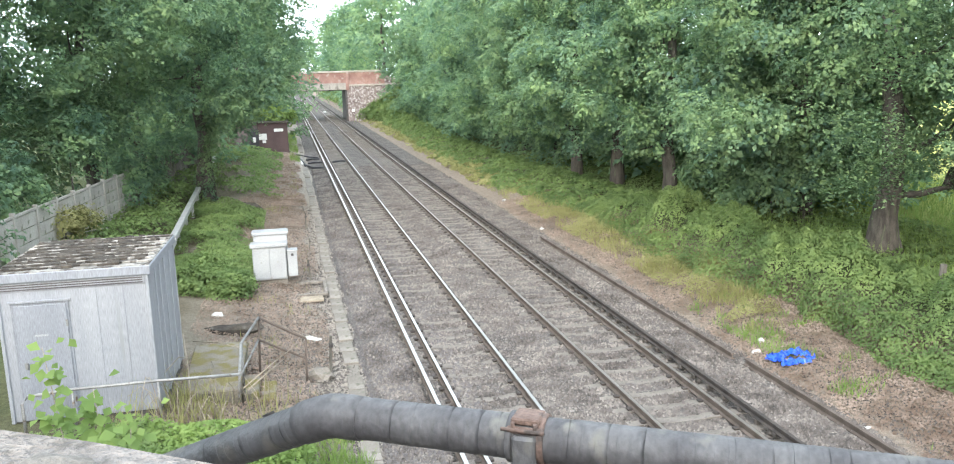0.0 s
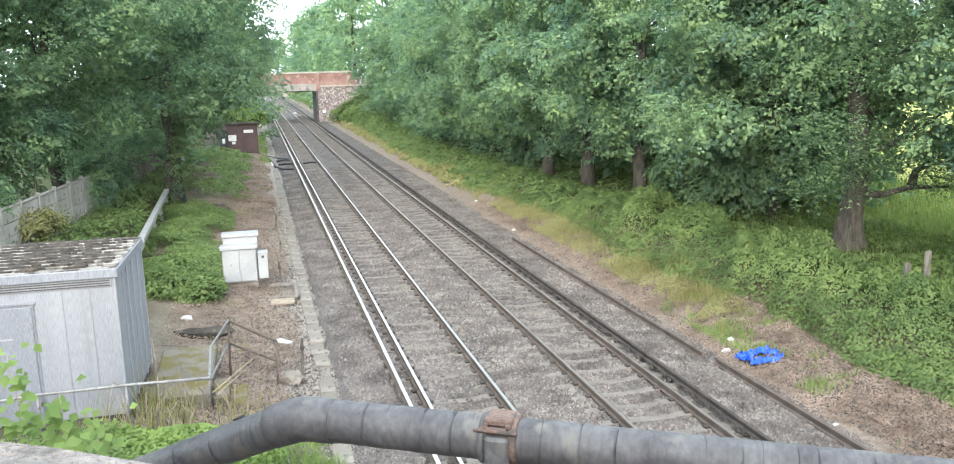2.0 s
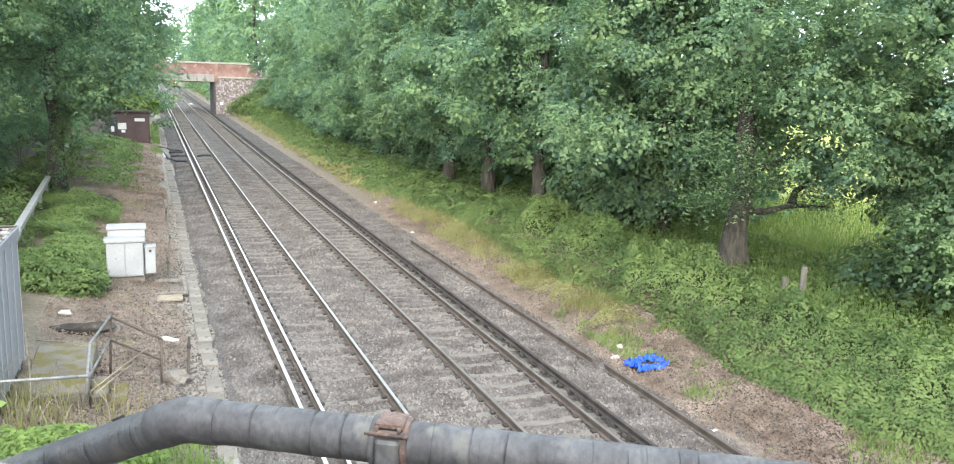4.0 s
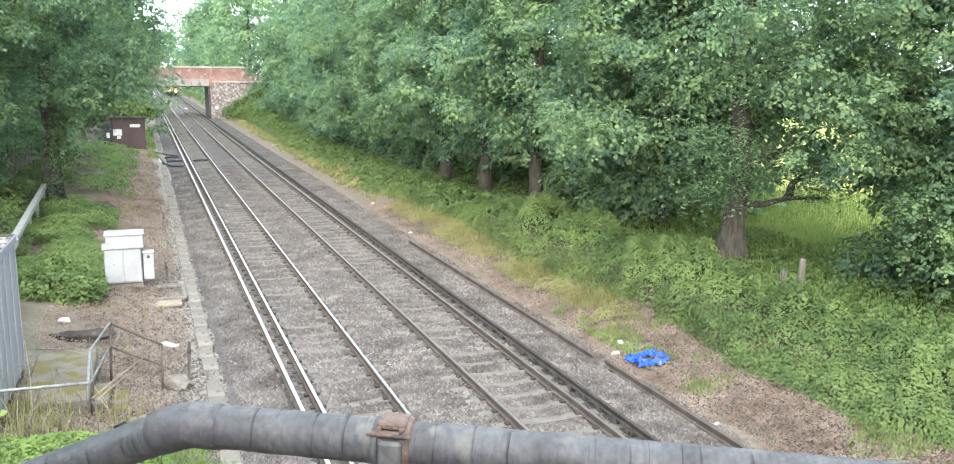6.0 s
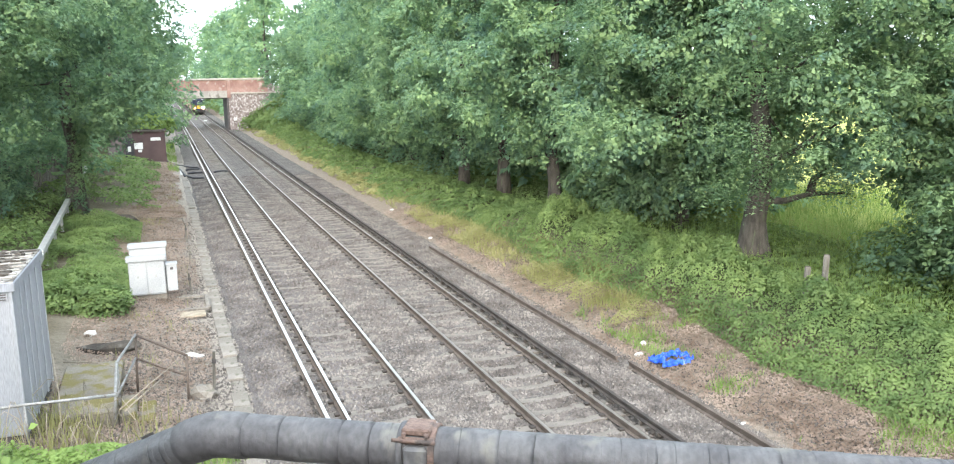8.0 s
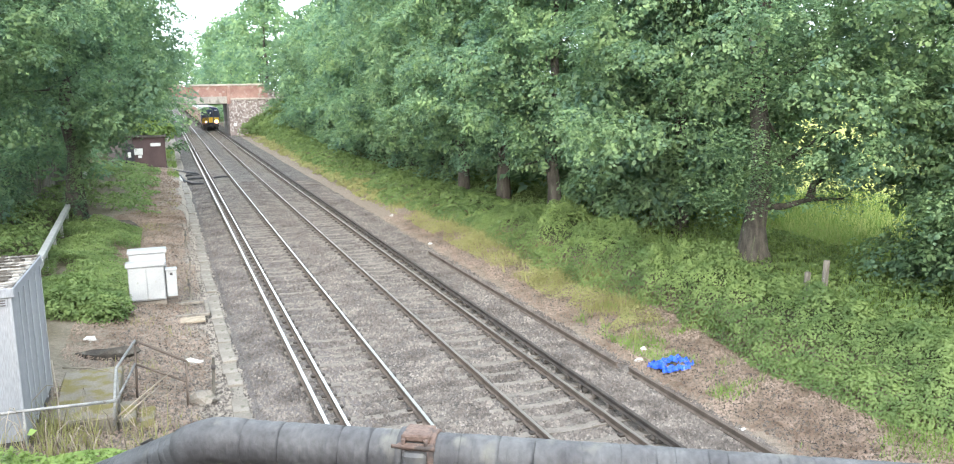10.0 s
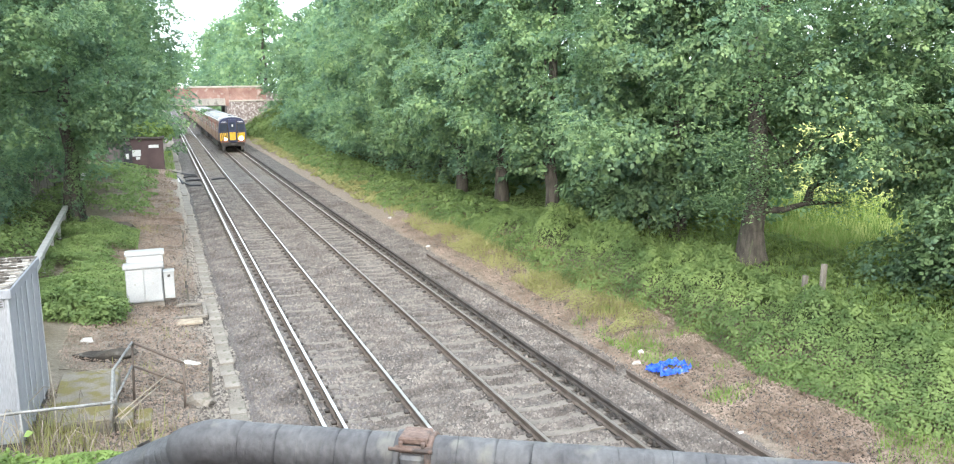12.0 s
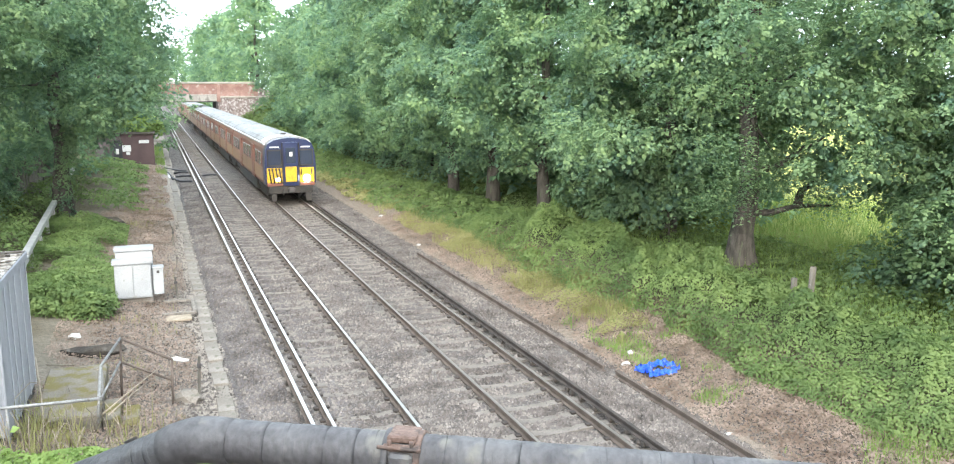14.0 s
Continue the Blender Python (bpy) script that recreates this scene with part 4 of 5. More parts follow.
def build_train():
    train = empty("train", pose(4.1075, 47.5, 0))
    proto = {}

    def add(key, name, make, material, parent, m=None, label=""):
        if key not in proto:
            ob = part(name, make(), material, parent, label)
            proto[key] = ob
        else:
            ob = share(name, proto[key], parent, Matrix())
            if label:
                ob["label"] = label
        if m is not None:
            ob.matrix_basis = m
        return ob

    for c in range(COACHES):
        y = c * (CAR + GAP)
        start = 0.9 if c == 0 else 0.0
        body = part("coach", prism(bmesh.new(), side_outline(), start, CAR), TRAIN_RED, train, "red-orange coach side") if c < 2 else share("coach", proto["body"], train, Matrix())
        if c == 1:
            proto["body"] = body
        body.matrix_basis = pose(0, y, 0)
        add(f"roof{c == 0}", "roof", lambda: prism(bmesh.new(), roof_outline(), start, CAR), TRAIN_ROOF, body, None, "ribbed grey coach roof")
        for s in (-1, 1):
            add(f"gutter{s}{c == 0}", "gutter", lambda: boxed(s * 1.27 - 0.05, s * 1.27 + 0.05, start, CAR, 3.2, 3.3, 0.01), TRAIN_PALE, body)
            add(f"band{s}{c == 0}", "colour_band", lambda: boxed(s * 1.405 - 0.012, s * 1.405 + 0.012, start, CAR, 1.22, 1.95), TRAIN_ORANGE, body)
        for k in range(6):
            add(f"rib{k}", "roof_rib", lambda: boxed(-1.0 + k * 0.4 - 0.03, -1.0 + k * 0.4 + 0.03, 1.4, CAR - 0.4, 3.6 - 0.10 * abs(k - 2.5) ** 1.3 * 0.5, 3.68 - 0.10 * abs(k - 2.5) ** 1.3 * 0.5), TRAIN_ROOF, body)
        for s in (-1, 1):
            for k, yw in enumerate((1.6, 3.2, 7.0, 8.6, 10.2, 14.2, 15.8, 17.4)):
                add(f"win{s}", "window", lambda: boxed(s * 1.395 - 0.02, s * 1.395 + 0.02, -0.62, 0.62, 2.02, 2.78, 0.015), SIDE_GLASS, body, pose(0, yw + 0.6, 0))
            for yd in (5.6, 12.9):
                for h in (-0.36, 0.36):
                    d = add(f"door{s}", "door", lambda: boxed(s * 1.405 - 0.03, s * 1.405 + 0.03, -0.34, 0.34, 1.02, 3.0, 0.02), TRAIN_RED, body, pose(0, yd + h, 0), "sliding passenger door")
        add(f"under{c == 0}", "underframe", lambda: boxed(-1.15, 1.15, start + 0.2, CAR - 0.2, 0.55, 0.97), UNDER, body)
        for s in (-1, 1):
            add(f"skirt{s}", "equipment_case", lambda: boxed(s * 1.12 - 0.15, s * 1.12 + 0.15, 5.4, 14.2, 0.28, 0.9, 0.03), UNDER, body)
        for yb in (3.2, 16.4):
            for s in (-1, 1):
                add(f"bogie{s}", "bogie_frame", lambda: boxed(s * 1.0 - 0.12, s * 1.0 + 0.12, -1.6, 1.6, 0.25, 0.62, 0.04), UNDER, body, pose(0, yb, 0))
                for q in (-1.1, 1.1):
                    add(f"wheel{s}", "wheel", lambda: tube(bmesh.new(), [(s * 0.70, 0, 0), (s * 0.82, 0, 0)], 0.42, 18), UNDER, body, pose(0, yb + q, 0.42))
    # the cab end
    cab = part("cab_front", prism(bmesh.new(), side_outline()[:5] + [(-1.2, 3.32), (-0.9, 3.50), (-0.45, 3.60), (0, 3.64), (0.45, 3.60), (0.9, 3.50), (1.2, 3.32)] + side_outline()[7:], 0.0, 0.92), TRAIN_BLUE, train, "dark blue driving cab end")
    part("yellow_panel", boxed(-1.30, -0.46, -0.025, 0.02, 1.15, 1.98, 0.02), TRAIN_YELLOW, cab, "yellow warning panel")
    part("yellow_panel", boxed(0.46, 1.30, -0.025, 0.02, 1.15, 1.98, 0.02), TRAIN_YELLOW, cab, "yellow warning panel")
    part("gangway_frame", boxed(-0.44, 0.44, -0.16, 0.02, 0.98, 3.40, 0.04), TRAIN_BLUE, cab, "blue gangway frame")
    part("gangway_door", boxed(-0.31, 0.31, -0.19, -0.14, 1.20, 2.05, 0.02), TRAIN_YELLOW, cab, "yellow gangway door")
    part("gangway_window", boxed(-0.27, 0.27, -0.18, -0.14, 2.25, 3.10, 0.02), GLASS, cab)
    part("number_card", boxed(-0.06, 0.10, -0.19, -0.17, 2.62, 2.86), SIGN, cab, "small white card in the window")
    part("windscreen", boxed(-1.24, -0.50, -0.025, 0.02, 2.12, 2.95, 0.03), GLASS, cab)
    part("windscreen", boxed(0.50, 1.24, -0.025, 0.02, 2.12, 2.95, 0.03), GLASS, cab)
    part("light_strip", boxed(-1.1, -0.6, -0.03, 0.0, 3.10, 3.17), SIGN, cab)
    part("light_strip", boxed(0.6, 1.1, -0.03, 0.0, 3.10, 3.17), SIGN, cab)
    part("red_skirt", boxed(-1.32, 1.32, -0.03, 0.03, 0.97, 1.13, 0.02), TRAIN_RED, cab, "red lower band")
    part("headlamp", tube(bmesh.new(), [(0.88, -0.07, 1.38), (0.88, 0.0, 1.38)], 0.19, 18), LAMP, cab, "lit white headlamp")
    part("marker_lamp", tube(bmesh.new(), [(-0.72, -0.07, 1.34), (-0.72, 0.0, 1.34)], 0.12, 14), LAMP_DIM, cab, "lit white marker lamp")
    for x in (-1.18, -1.0, -0.80, -0.62):
        part("jumper_cable", tube(bmesh.new(), [(x, -0.05, 1.92), (x + 0.03, -0.13, 1.6), (x + 0.07, -0.12, 1.32), (x + 0.10, -0.05, 1.16)], 0.036, 6), UNDER, cab)
        part("cable_socket", boxed(x - 0.05, x + 0.05, -0.09, 0.0, 1.84, 1.96, 0.015), UNDER, cab)
    for x in (0.60, 1.16):
        part("jumper_cable", tube(bmesh.new(), [(x, -0.05, 1.9), (x - 0.02, -0.12, 1.7), (x - 0.03, -0.05, 1.58)], 0.03, 6), UNDER, cab)
    for x in (-0.45, 0.45):
        part("gangway_edge", boxed(x - 0.025, x + 0.025, -0.20, -0.15, 0.98, 3.38, 0.01), UNDER, cab)
    for x in (-0.87, 0.87):
        part("windscreen_frame", boxed(x - 0.40, x + 0.40, -0.022, 0.018, 2.06, 3.0, 0.03), UNDER, cab)
    part("buffer_beam", boxed(-1.2, 1.2, -0.05, 0.25, 0.55, 0.96, 0.03), UNDER, cab)
    part("cab_brow", prism(bmesh.new(), [(1.31 * math.cos(a), 3.27 + 0.43 * math.sin(a)) for a in (math.pi * k / 12 for k in range(13))], 0.93, 2.4), TRAIN_PALE, cab, "pale roof dome behind the cab")
    part("coupler", boxed(-0.18, 0.18, -0.42, 0.05, 0.62, 0.90, 0.05), DARK_STEEL, cab, "grimy automatic coupler")
    for x in (-0.95, 0.95):
        part("step_frame", boxed(x - 0.14, x + 0.14, -0.1, 0.3, 0.12, 0.56, 0.02), UNDER, cab)
        part("air_pipe", tube(bmesh.new(), [(x * 0.5, -0.2, 0.8), (x * 0.52, -0.28, 0.6), (x * 0.45, -0.2, 0.42)], 0.03, 6), UNDER, cab)
    part("roof_horn", boxed(-0.15, 0.15, 2.2, 2.6, 3.66, 3.78, 0.03), DARK_STEEL, cab)
    return tagged(train, "red, orange and blue electric passenger train with lit headlamp", "train")


train = build_train()


def bush(name, seed, blobs, n, leaf, material, label, category="bush"):
    """A leafy mass of overlapping uneven clumps: rows of x, y, z and radius."""
    r = np.random.default_rng(seed)
    b = np.array(blobs, float)
    co = sprays(r, b[:, :3], b[:, 3], b[:, :3].mean(0), n, leaf, 11, 0.9)
    thing = empty(name)
    new("foliage", quads("foliage", co, material)).parent = thing
    for j in range(0, len(b), max(1, len(b) // 5)):
        g = float(height(b[j, 0], b[j, 1]))
        if category != "spray":
            part("stem", tube(bmesh.new(), [(b[j, 0] + 0.1, b[j, 1] + 0.15, g - 0.2), (b[j, 0] - 0.05, b[j, 1] + 0.1, (g + b[j, 2]) / 2), tuple(b[j, :3])], [0.05, 0.035, 0.012], 6), BARK, thing)
    return tagged(thing, label, category)


# ---- the equipment cabin ----
def cabin():
    c = empty("equipment_cabin", pose(-5.5, 15.5, 0.5, 0, 0, -1.2))
    W, D, H = 2.52, 2.9, 2.74
    body = part("body", boxed(-W, 0, 0, D, 0.04, H - 0.17, 0.012), WHITE, c, "white painted steel cabin walls, streaked")
    part("base_frame", boxed(-W + 0.03, -0.03, 0.03, D - 0.03, -0.35, 0.05), DARK_STEEL, c)
    part("fascia", boxed(-W - 0.05, 0.05, -0.06, D + 0.05, H - 0.17, H, 0.015), WHITE_DOOR, c, "grey-white roof fascia")
    part("roof_sheet", boxed(-W - 0.03, 0.03, -0.04, D + 0.03, H, H + 0.015), PALE_ROOF, c, "pale weathered roof sheet")
    r = random.Random(3)
    for k in range(9):
        y = 0.18 + k * 0.31
        part("roof_ridge", boxed(-W, 0.0, y, y + 0.05, H + 0.015, H + 0.05, 0.01), PALE_ROOF, c)
    moss = bmesh.new()
    for k in range(1300):
        x, y = -W + 0.1 + r.random() * (W - 0.25), 0.1 + r.random() ** 0.9 * (D - 0.2)
        if x > -0.55 and r.random() < 0.75 or y < 0.5 and r.random() < 0.5:
            continue
        if abs((y - 0.205) / 0.31 - round((y - 0.205) / 0.31)) < 0.17 and r.random() < 0.6:
            continue
        s = r.uniform(0.02, 0.065)
        box(moss, x - s * 1.6, x + s * 1.6, y - s * 0.7, y + s * 0.7, H + 0.012, H + 0.025 + r.random() * 0.04, 0, None)
    part("roof_moss", moss, FELT, c, "dark moss and leaf litter on the roof")["kind"] = "stuff"
    for k in range(3):
        part("louvre", boxed(-W + 0.02, -0.10, -0.03, 0.0, H - 0.305 + k * 0.042, H - 0.287 + k * 0.042), DARK_STEEL, c)
    part("louvre_panel", boxed(-W, -0.08, -0.018, 0.0, H - 0.32, H - 0.172), WHITE, c)
    for x in (-0.06, -W + 0.0):
        part("corner_post", boxed(x, x + 0.06, -0.03, 0.05, 0.02, H - 0.17, 0.008), WHITE, c)
    for y in (0.55, 1.02, 1.55, 2.2, D - 0.08):
        part("side_rib", boxed(0.0, 0.022, y, y + 0.05, 0.02, H - 0.17, 0.01), RIB, c)
    for x in (-0.9, -0.45):
        part("panel_joint", boxed(x, x + 0.012, -0.006, 0.0, 0.06, H - 0.26), WHITE_DOOR, c)
    part("door_frame", boxed(-2.30, -1.36, -0.02, 0.0, 0.06, 2.20, 0.006), WHITE_DOOR, c)
    door = part("door", boxed(-2.26, -1.40, -0.045, -0.02, 0.07, 2.16, 0.008), WHITE_DOOR, c, "pale grey steel door, closed")
    part("door_handle", boxed(-2.17, -2.11, -0.085, -0.045, 1.02, 1.14, 0.01), HANDRAIL, door)
    part("hinge", boxed(-1.425, -1.39, -0.06, -0.045, 1.75, 1.87), HANDRAIL, door)
    part("hinge", boxed(-1.425, -1.39, -0.06, -0.045, 0.35, 0.47), HANDRAIL, door)
    part("door_plate", boxed(-1.96, -1.74, -0.05, -0.045, 1.60, 1.63), CABINET, door)
    part("drip_strip", boxed(-2.34, -1.32, -0.05, -0.002, 2.21, 2.24), WHITE, c)
    return tagged(c, "white steel equipment cabin with a mossy roof and grey door", "cabin")


cabin()

# ---- the signalling cabinets ----
lc = empty("location_cabinet", pose(-4.27, 26.9, 0.06))
part("plinth", boxed(0.05, 1.05, 0.1, 0.9, -0.4, 0.06, 0.01), CONCRETE, lc, "concrete plinth")
part("rear_case", boxed(0.04, 1.10, 0.45, 0.95, 0.06, 1.42, 0.015), CABINET, lc)
part("rear_lid", boxed(0.0, 1.14, 0.40, 1.0, 1.42, 1.52, 0.02), CABINET, lc, "stained cabinet lid")
body = part("front_case", boxed(0.0, 1.04, 0.0, 0.44, 0.05, 1.10, 0.012), CABINET, lc)
part("front_lid", boxed(-0.06, 1.10, -0.06, 0.48, 1.10, 1.22, 0.02), CABINET, lc, "stained cabinet lid")
for x in (0.02, 0.53):
    d = part("cabinet_door", boxed(x, x + 0.49, -0.022, 0.0, 0.09, 1.07, 0.008), CABINET, lc)
    part("door_lock", boxed(x + 0.22, x + 0.26, -0.035, -0.022, 0.60, 0.66), HANDRAIL, d)
part("side_box", boxed(1.08, 1.38, 0.0, 0.35, 0.12, 0.92, 0.012), CABINET, lc, "small side box")
part("side_box_lid", boxed(1.06, 1.40, -0.03, 0.38, 0.92, 0.97, 0.01), CABINET, lc)
part("side_box_window", boxed(1.19, 1.27, -0.008, 0.0, 0.78, 0.86), DARK_STEEL, lc)
tagged(lc, "pale grey steel signalling cabinets on a concrete plinth", "cabinet")
tr = empty("timber_tray", pose(-2.9, 26.6, gz(-2.9, 26.6)))
part("plank", boxed(0, 0.75, 0.2, 0.34, 0.02, 0.10, 0.01), TIMBER, tr)
part("plank", boxed(-0.1, 0.85, -1.3, -1.18, 0.0, 0.08, 0.01), TIMBER, tr)
part("plank", boxed(0.75, 0.86, -1.2, 0.3, 0.0, 0.09, 0.01), TIMBER, tr)
part("board", boxed(0.0, 0.7, -1.9, -1.35, -0.03, 0.03, 0.01), TWIG, tr, "pale board")
tagged(tr, "weathered timber edging around a pale board beside the cabinets", "edging")

# ---- steps, handrails and posts ----
hr = empty("handrail")
NP, MP, FP = Vector((-4.2, 16.3, 0.3)), Vector((-3.87, 18.5, 0.0)), Vector((-2.88, 17.9, -0.3))
NT, MT, FT = Vector((-4.12, 16.9, 1.2)), Vector((-3.83, 18.7, 1.2)), Vector((-2.84, 17.95, 0.85))
for p, q, m in ((NP, NT, HANDRAIL), (MP, MT, RUST), (FP, FT, RUST)):
    part("post", tube(bmesh.new(), [p, q], 0.026, 8), m, hr)
part("post", tube(bmesh.new(), [(-4.13, 16.9, 0.2), NT], 0.03, 8), HANDRAIL, hr)
part("top_rail", tube(bmesh.new(), [(-4.04, 15.05, 1.2), (-4.06, 15.2, 1.2), NT, MT], 0.028, 8), HANDRAIL, hr)
part("stair_rail", tube(bmesh.new(), [MT, FT], 0.028, 8), RUST, hr, "rusty stair rail")
part("mid_rail", tube(bmesh.new(), [(-4.16, 16.6, 0.62), (-3.86, 18.6, 0.72)], 0.024, 8), HANDRAIL, hr)
part("stair_mid_rail", tube(bmesh.new(), [(-3.86, 18.6, 0.72), (-2.87, 17.92, 0.42)], 0.024, 8), RUST, hr)
part("front_rail", tube(bmesh.new(), [(-7.55, 14.98, 1.2), (-6.88, 15.13, 1.2), (-5.46, 15.14, 1.2), (-4.04, 15.05, 1.2)], 0.028, 8), HANDRAIL, hr)
part("front_rail_return", tube(bmesh.new(), [(-7.55, 14.98, 1.2), (-7.62, 14.9, 1.1), (-7.62, 14.9, 0.45)], 0.028, 8), HANDRAIL, hr)
for x in (-6.88, -5.46):
    part("post", tube(bmesh.new(), [(x, 15.14, 0.4), (x, 15.14, 1.2)], 0.026, 8), HANDRAIL, hr)
tagged(hr, "grey galvanised tube handrail around the steps", "handrail")
slab = empty("concrete_landing", pose(-4.6, 17.4, 0.36))
part("landing", boxed(-0.75, 0.42, -0.8, 2.4, -0.4, 0.0, 0.03), MOSSY, slab)
part("step", boxed(0.42, 0.75, -0.6, 0.5, -0.5, -0.18, 0.03), MOSSY, slab)
part("step", boxed(0.75, 1.1, -0.6, 0.5, -0.6, -0.36, 0.03), MOSSY, slab)
tagged(slab, "mossy concrete landing with crumbling steps", "steps")
for x, y, h, lean in ((-2.33, 18.6, 0.95, 3), (-2.5, 27.6, 0.8, -4), (-2.42, 37.5, 0.8, 2), (-2.4, 33.0, 0.5, 5)):
    p = empty("marker_post", pose(x, y, gz(x, y) - 0.1, 0, lean, 0))
    part("stake", boxed(-0.03, 0.03, -0.03, 0.03, 0, h, 0.006), TIMBER_DARK, p)
    part("cap", boxed(-0.045, 0.045, -0.045, 0.045, h * 0.72, h * 0.82, 0.006), DARK_STEEL, p)
    tagged(p, "thin dark stake beside the cable trough", "post", group="stakes")

# ---- brown hut ----
hut = empty("brown_hut", pose(0, 77, 0))
part("wall", boxed(-5.5, -2.93, 0, 3.2, -0.3, 2.45, 0.02), HUT, hut, "brown painted hut wall")
part("lean_to", boxed(-7.5, -5.5, 0.12, 3.0, -0.3, 2.35, 0.02), HUT_GREY, hut, "grey-brown side wall")
part("roof", boxed(-7.6, -2.8, -0.15, 3.4, 2.45, 2.6, 0.02), FELT, hut)
part("door", boxed(-6.15, -5.45, -0.04, 0.12, -0.2, 2.0, 0.01), BLACK, hut, "dark hut door")
part("notice", boxed(-5.42, -4.75, -0.05, -0.005, 1.05, 1.58, 0.01), SIGN, hut, "white notice")
part("notice", boxed(-5.15, -4.85, -0.05, -0.005, 0.78, 1.0, 0.01), SIGN, hut, "white notice")
part("notice", boxed(-4.1, -3.3, -0.05, -0.005, 1.72, 1.98, 0.01), SIGN, hut, "long white name board, blank at this distance")
part("notice", boxed(-5.95, -5.7, -0.08, -0.045, 0.85, 1.3, 0.01), SIGN, hut, "small white notice")
part("footing", boxed(-2.93, -2.8, -0.1, 3.2, -0.4, -0.05), CONCRETE, hut)
tagged(hut, "brown painted lineside hut with white notices", "hut")
hoses = empty("cable_bundle")
for pts in ([(-2.6, 76, -0.2), (-1.9, 73, -0.16), (-1.2, 71, -0.13), (-0.7, 70, -0.12)], [(-2.0, 69, -0.2), (-1.75, 65, -0.15), (-1.3, 62.5, -0.12), (-0.6, 62, -0.1)], [(-1.5, 66.5, -0.18), (-1.1, 66, -0.1), (-0.5, 66, -0.1)], [(-1.6, 69.2, -0.18), (-1.2, 69, -0.1), (-0.6, 68.8, -0.1)], [(0.3, 66, -0.13), (1.0, 66.2, -0.08), (1.3, 66.0, -0.1)], [(-2.4, 74, -0.2), (-2.0, 69, -0.12), (-1.8, 64, -0.15)]):
    part("cable", tube(bmesh.new(), pts, 0.07, 6), BLACK, hoses)
tagged(hoses, "black cables running from the hut to the rails", "cables")
wm = empty("white_marker", pose(-1.98, 67, -0.3))
part("marker_stone", boxed(-0.1, 0.1, -1.6, 1.6, 0, 0.2, 0.03), RUBBISH, wm)
tagged(wm, "whitewashed marker stone at the trough edge", "marker")

# ---- boundary fences ----
cf = tagged(empty("concrete_fence"), "weathered concrete panel fence with posts", "fence")
A, B = Vector((-11.35, 23.5, 0)), Vector((-9.95, 39.5, 0))
bays = 9
ang = math.degrees(math.atan2(B.y - A.y, B.x - A.x))
L = (B - A).length / bays
post = None
for k in range(bays + 1):
    p = A.lerp(B, k / bays)
    m = pose(p.x, p.y, gz(p.x, p.y), 0, 0, ang)
    if post is None:
        post = part("post", boxed(-0.06, 0.06, -0.07, 0.07, -0.3, 1.95, 0.01), CONCRETE_FENCE, cf)
        board = part("panel", boxed(0.065, L - 0.065, -0.025, 0.025, 0.02, 0.43, 0.006), CONCRETE_FENCE, cf)
        cap = part("capping", boxed(0.0, L, -0.05, 0.05, 1.78, 1.86, 0.01), CONCRETE_FENCE, cf)
        post.matrix_basis = board.matrix_basis = cap.matrix_basis = m
    else:
        share("post", post, cf, m)
        if k < bays:
            share("capping", cap, cf, m)
    if k < bays:
        for j in range(4):
            if j or k:
                share("panel", board, cf, m @ pose(0, 0, 0.44 * j))
tf = tagged(empty("timber_fence"), "tall dark weathered timber fence with uneven boards", "fence")
plank = None
r = random.Random(5)
for k in range(70):
    u = k / 70
    x, y = -9.8 + 1.3 * u, 40.0 + 24.0 * u
    m = pose(x, y, gz(x, y) + r.uniform(-0.1, 0.12), r.gauss(0, 1.2), 0, 87 + r.gauss(0, 3))
    if plank is None:
        plank = part("board", boxed(-0.15, 0.15, -0.015, 0.015, -0.2, 2.15, 0.004), TIMBER_DARK, tf)
        plank.matrix_basis = m
    else:
        share("board", plank, tf, m)
gr = tagged(empty("guard_rail"), "pale galvanised box beam rail on low posts", "rail")
for a, b in (((-6.75, 20.0, 1.0), (-7.0, 30.0, 1.1)), ((-7.0, 30.0, 1.1), (-7.38, 41.8, 1.1)), ((-7.38, 41.8, 1.1), (-8.02, 62.0, 1.1))):
    a, b = Vector(a), Vector(b)
    part("beam", boxed(-0.11, 0.11, 0, (b - a).length, -0.10, 0.10, 0.02), GUARD, gr).matrix_basis = pose(a.x, a.y, a.z, 0, 0, math.degrees(math.atan2(b.y - a.y, b.x - a.x)) - 90)
for k in range(12):
    y = 21 + 3.6 * k
    x = float(np.interp(y, [20, 30, 41.8, 62], [-6.75, -7.0, -7.38, -8.02]))
    part("post", boxed(x - 0.06, x + 0.06, y - 0.06, y + 0.06, gz(x, y) - 0.2, 1.0), GUARD, gr)
for x, y in ((12.55, 16.6), (12.3, 16.95)):
    fp = empty("fence_post", pose(x, y, 0.7, 2, 1, 10))
    h = 1.2 if x > 12.5 else 0.85
    part("stake", boxed(-0.06, 0.06, -0.06, 0.06, -0.3, h, 0.012), TIMBER_DARK, fp)
    part("wire_staple", boxed(-0.065, -0.058, -0.02, 0.02, h * 0.6, h * 0.62), HANDRAIL, fp)
    tagged(fp, "grey weathered wooden fence post", "post", group="fence posts")
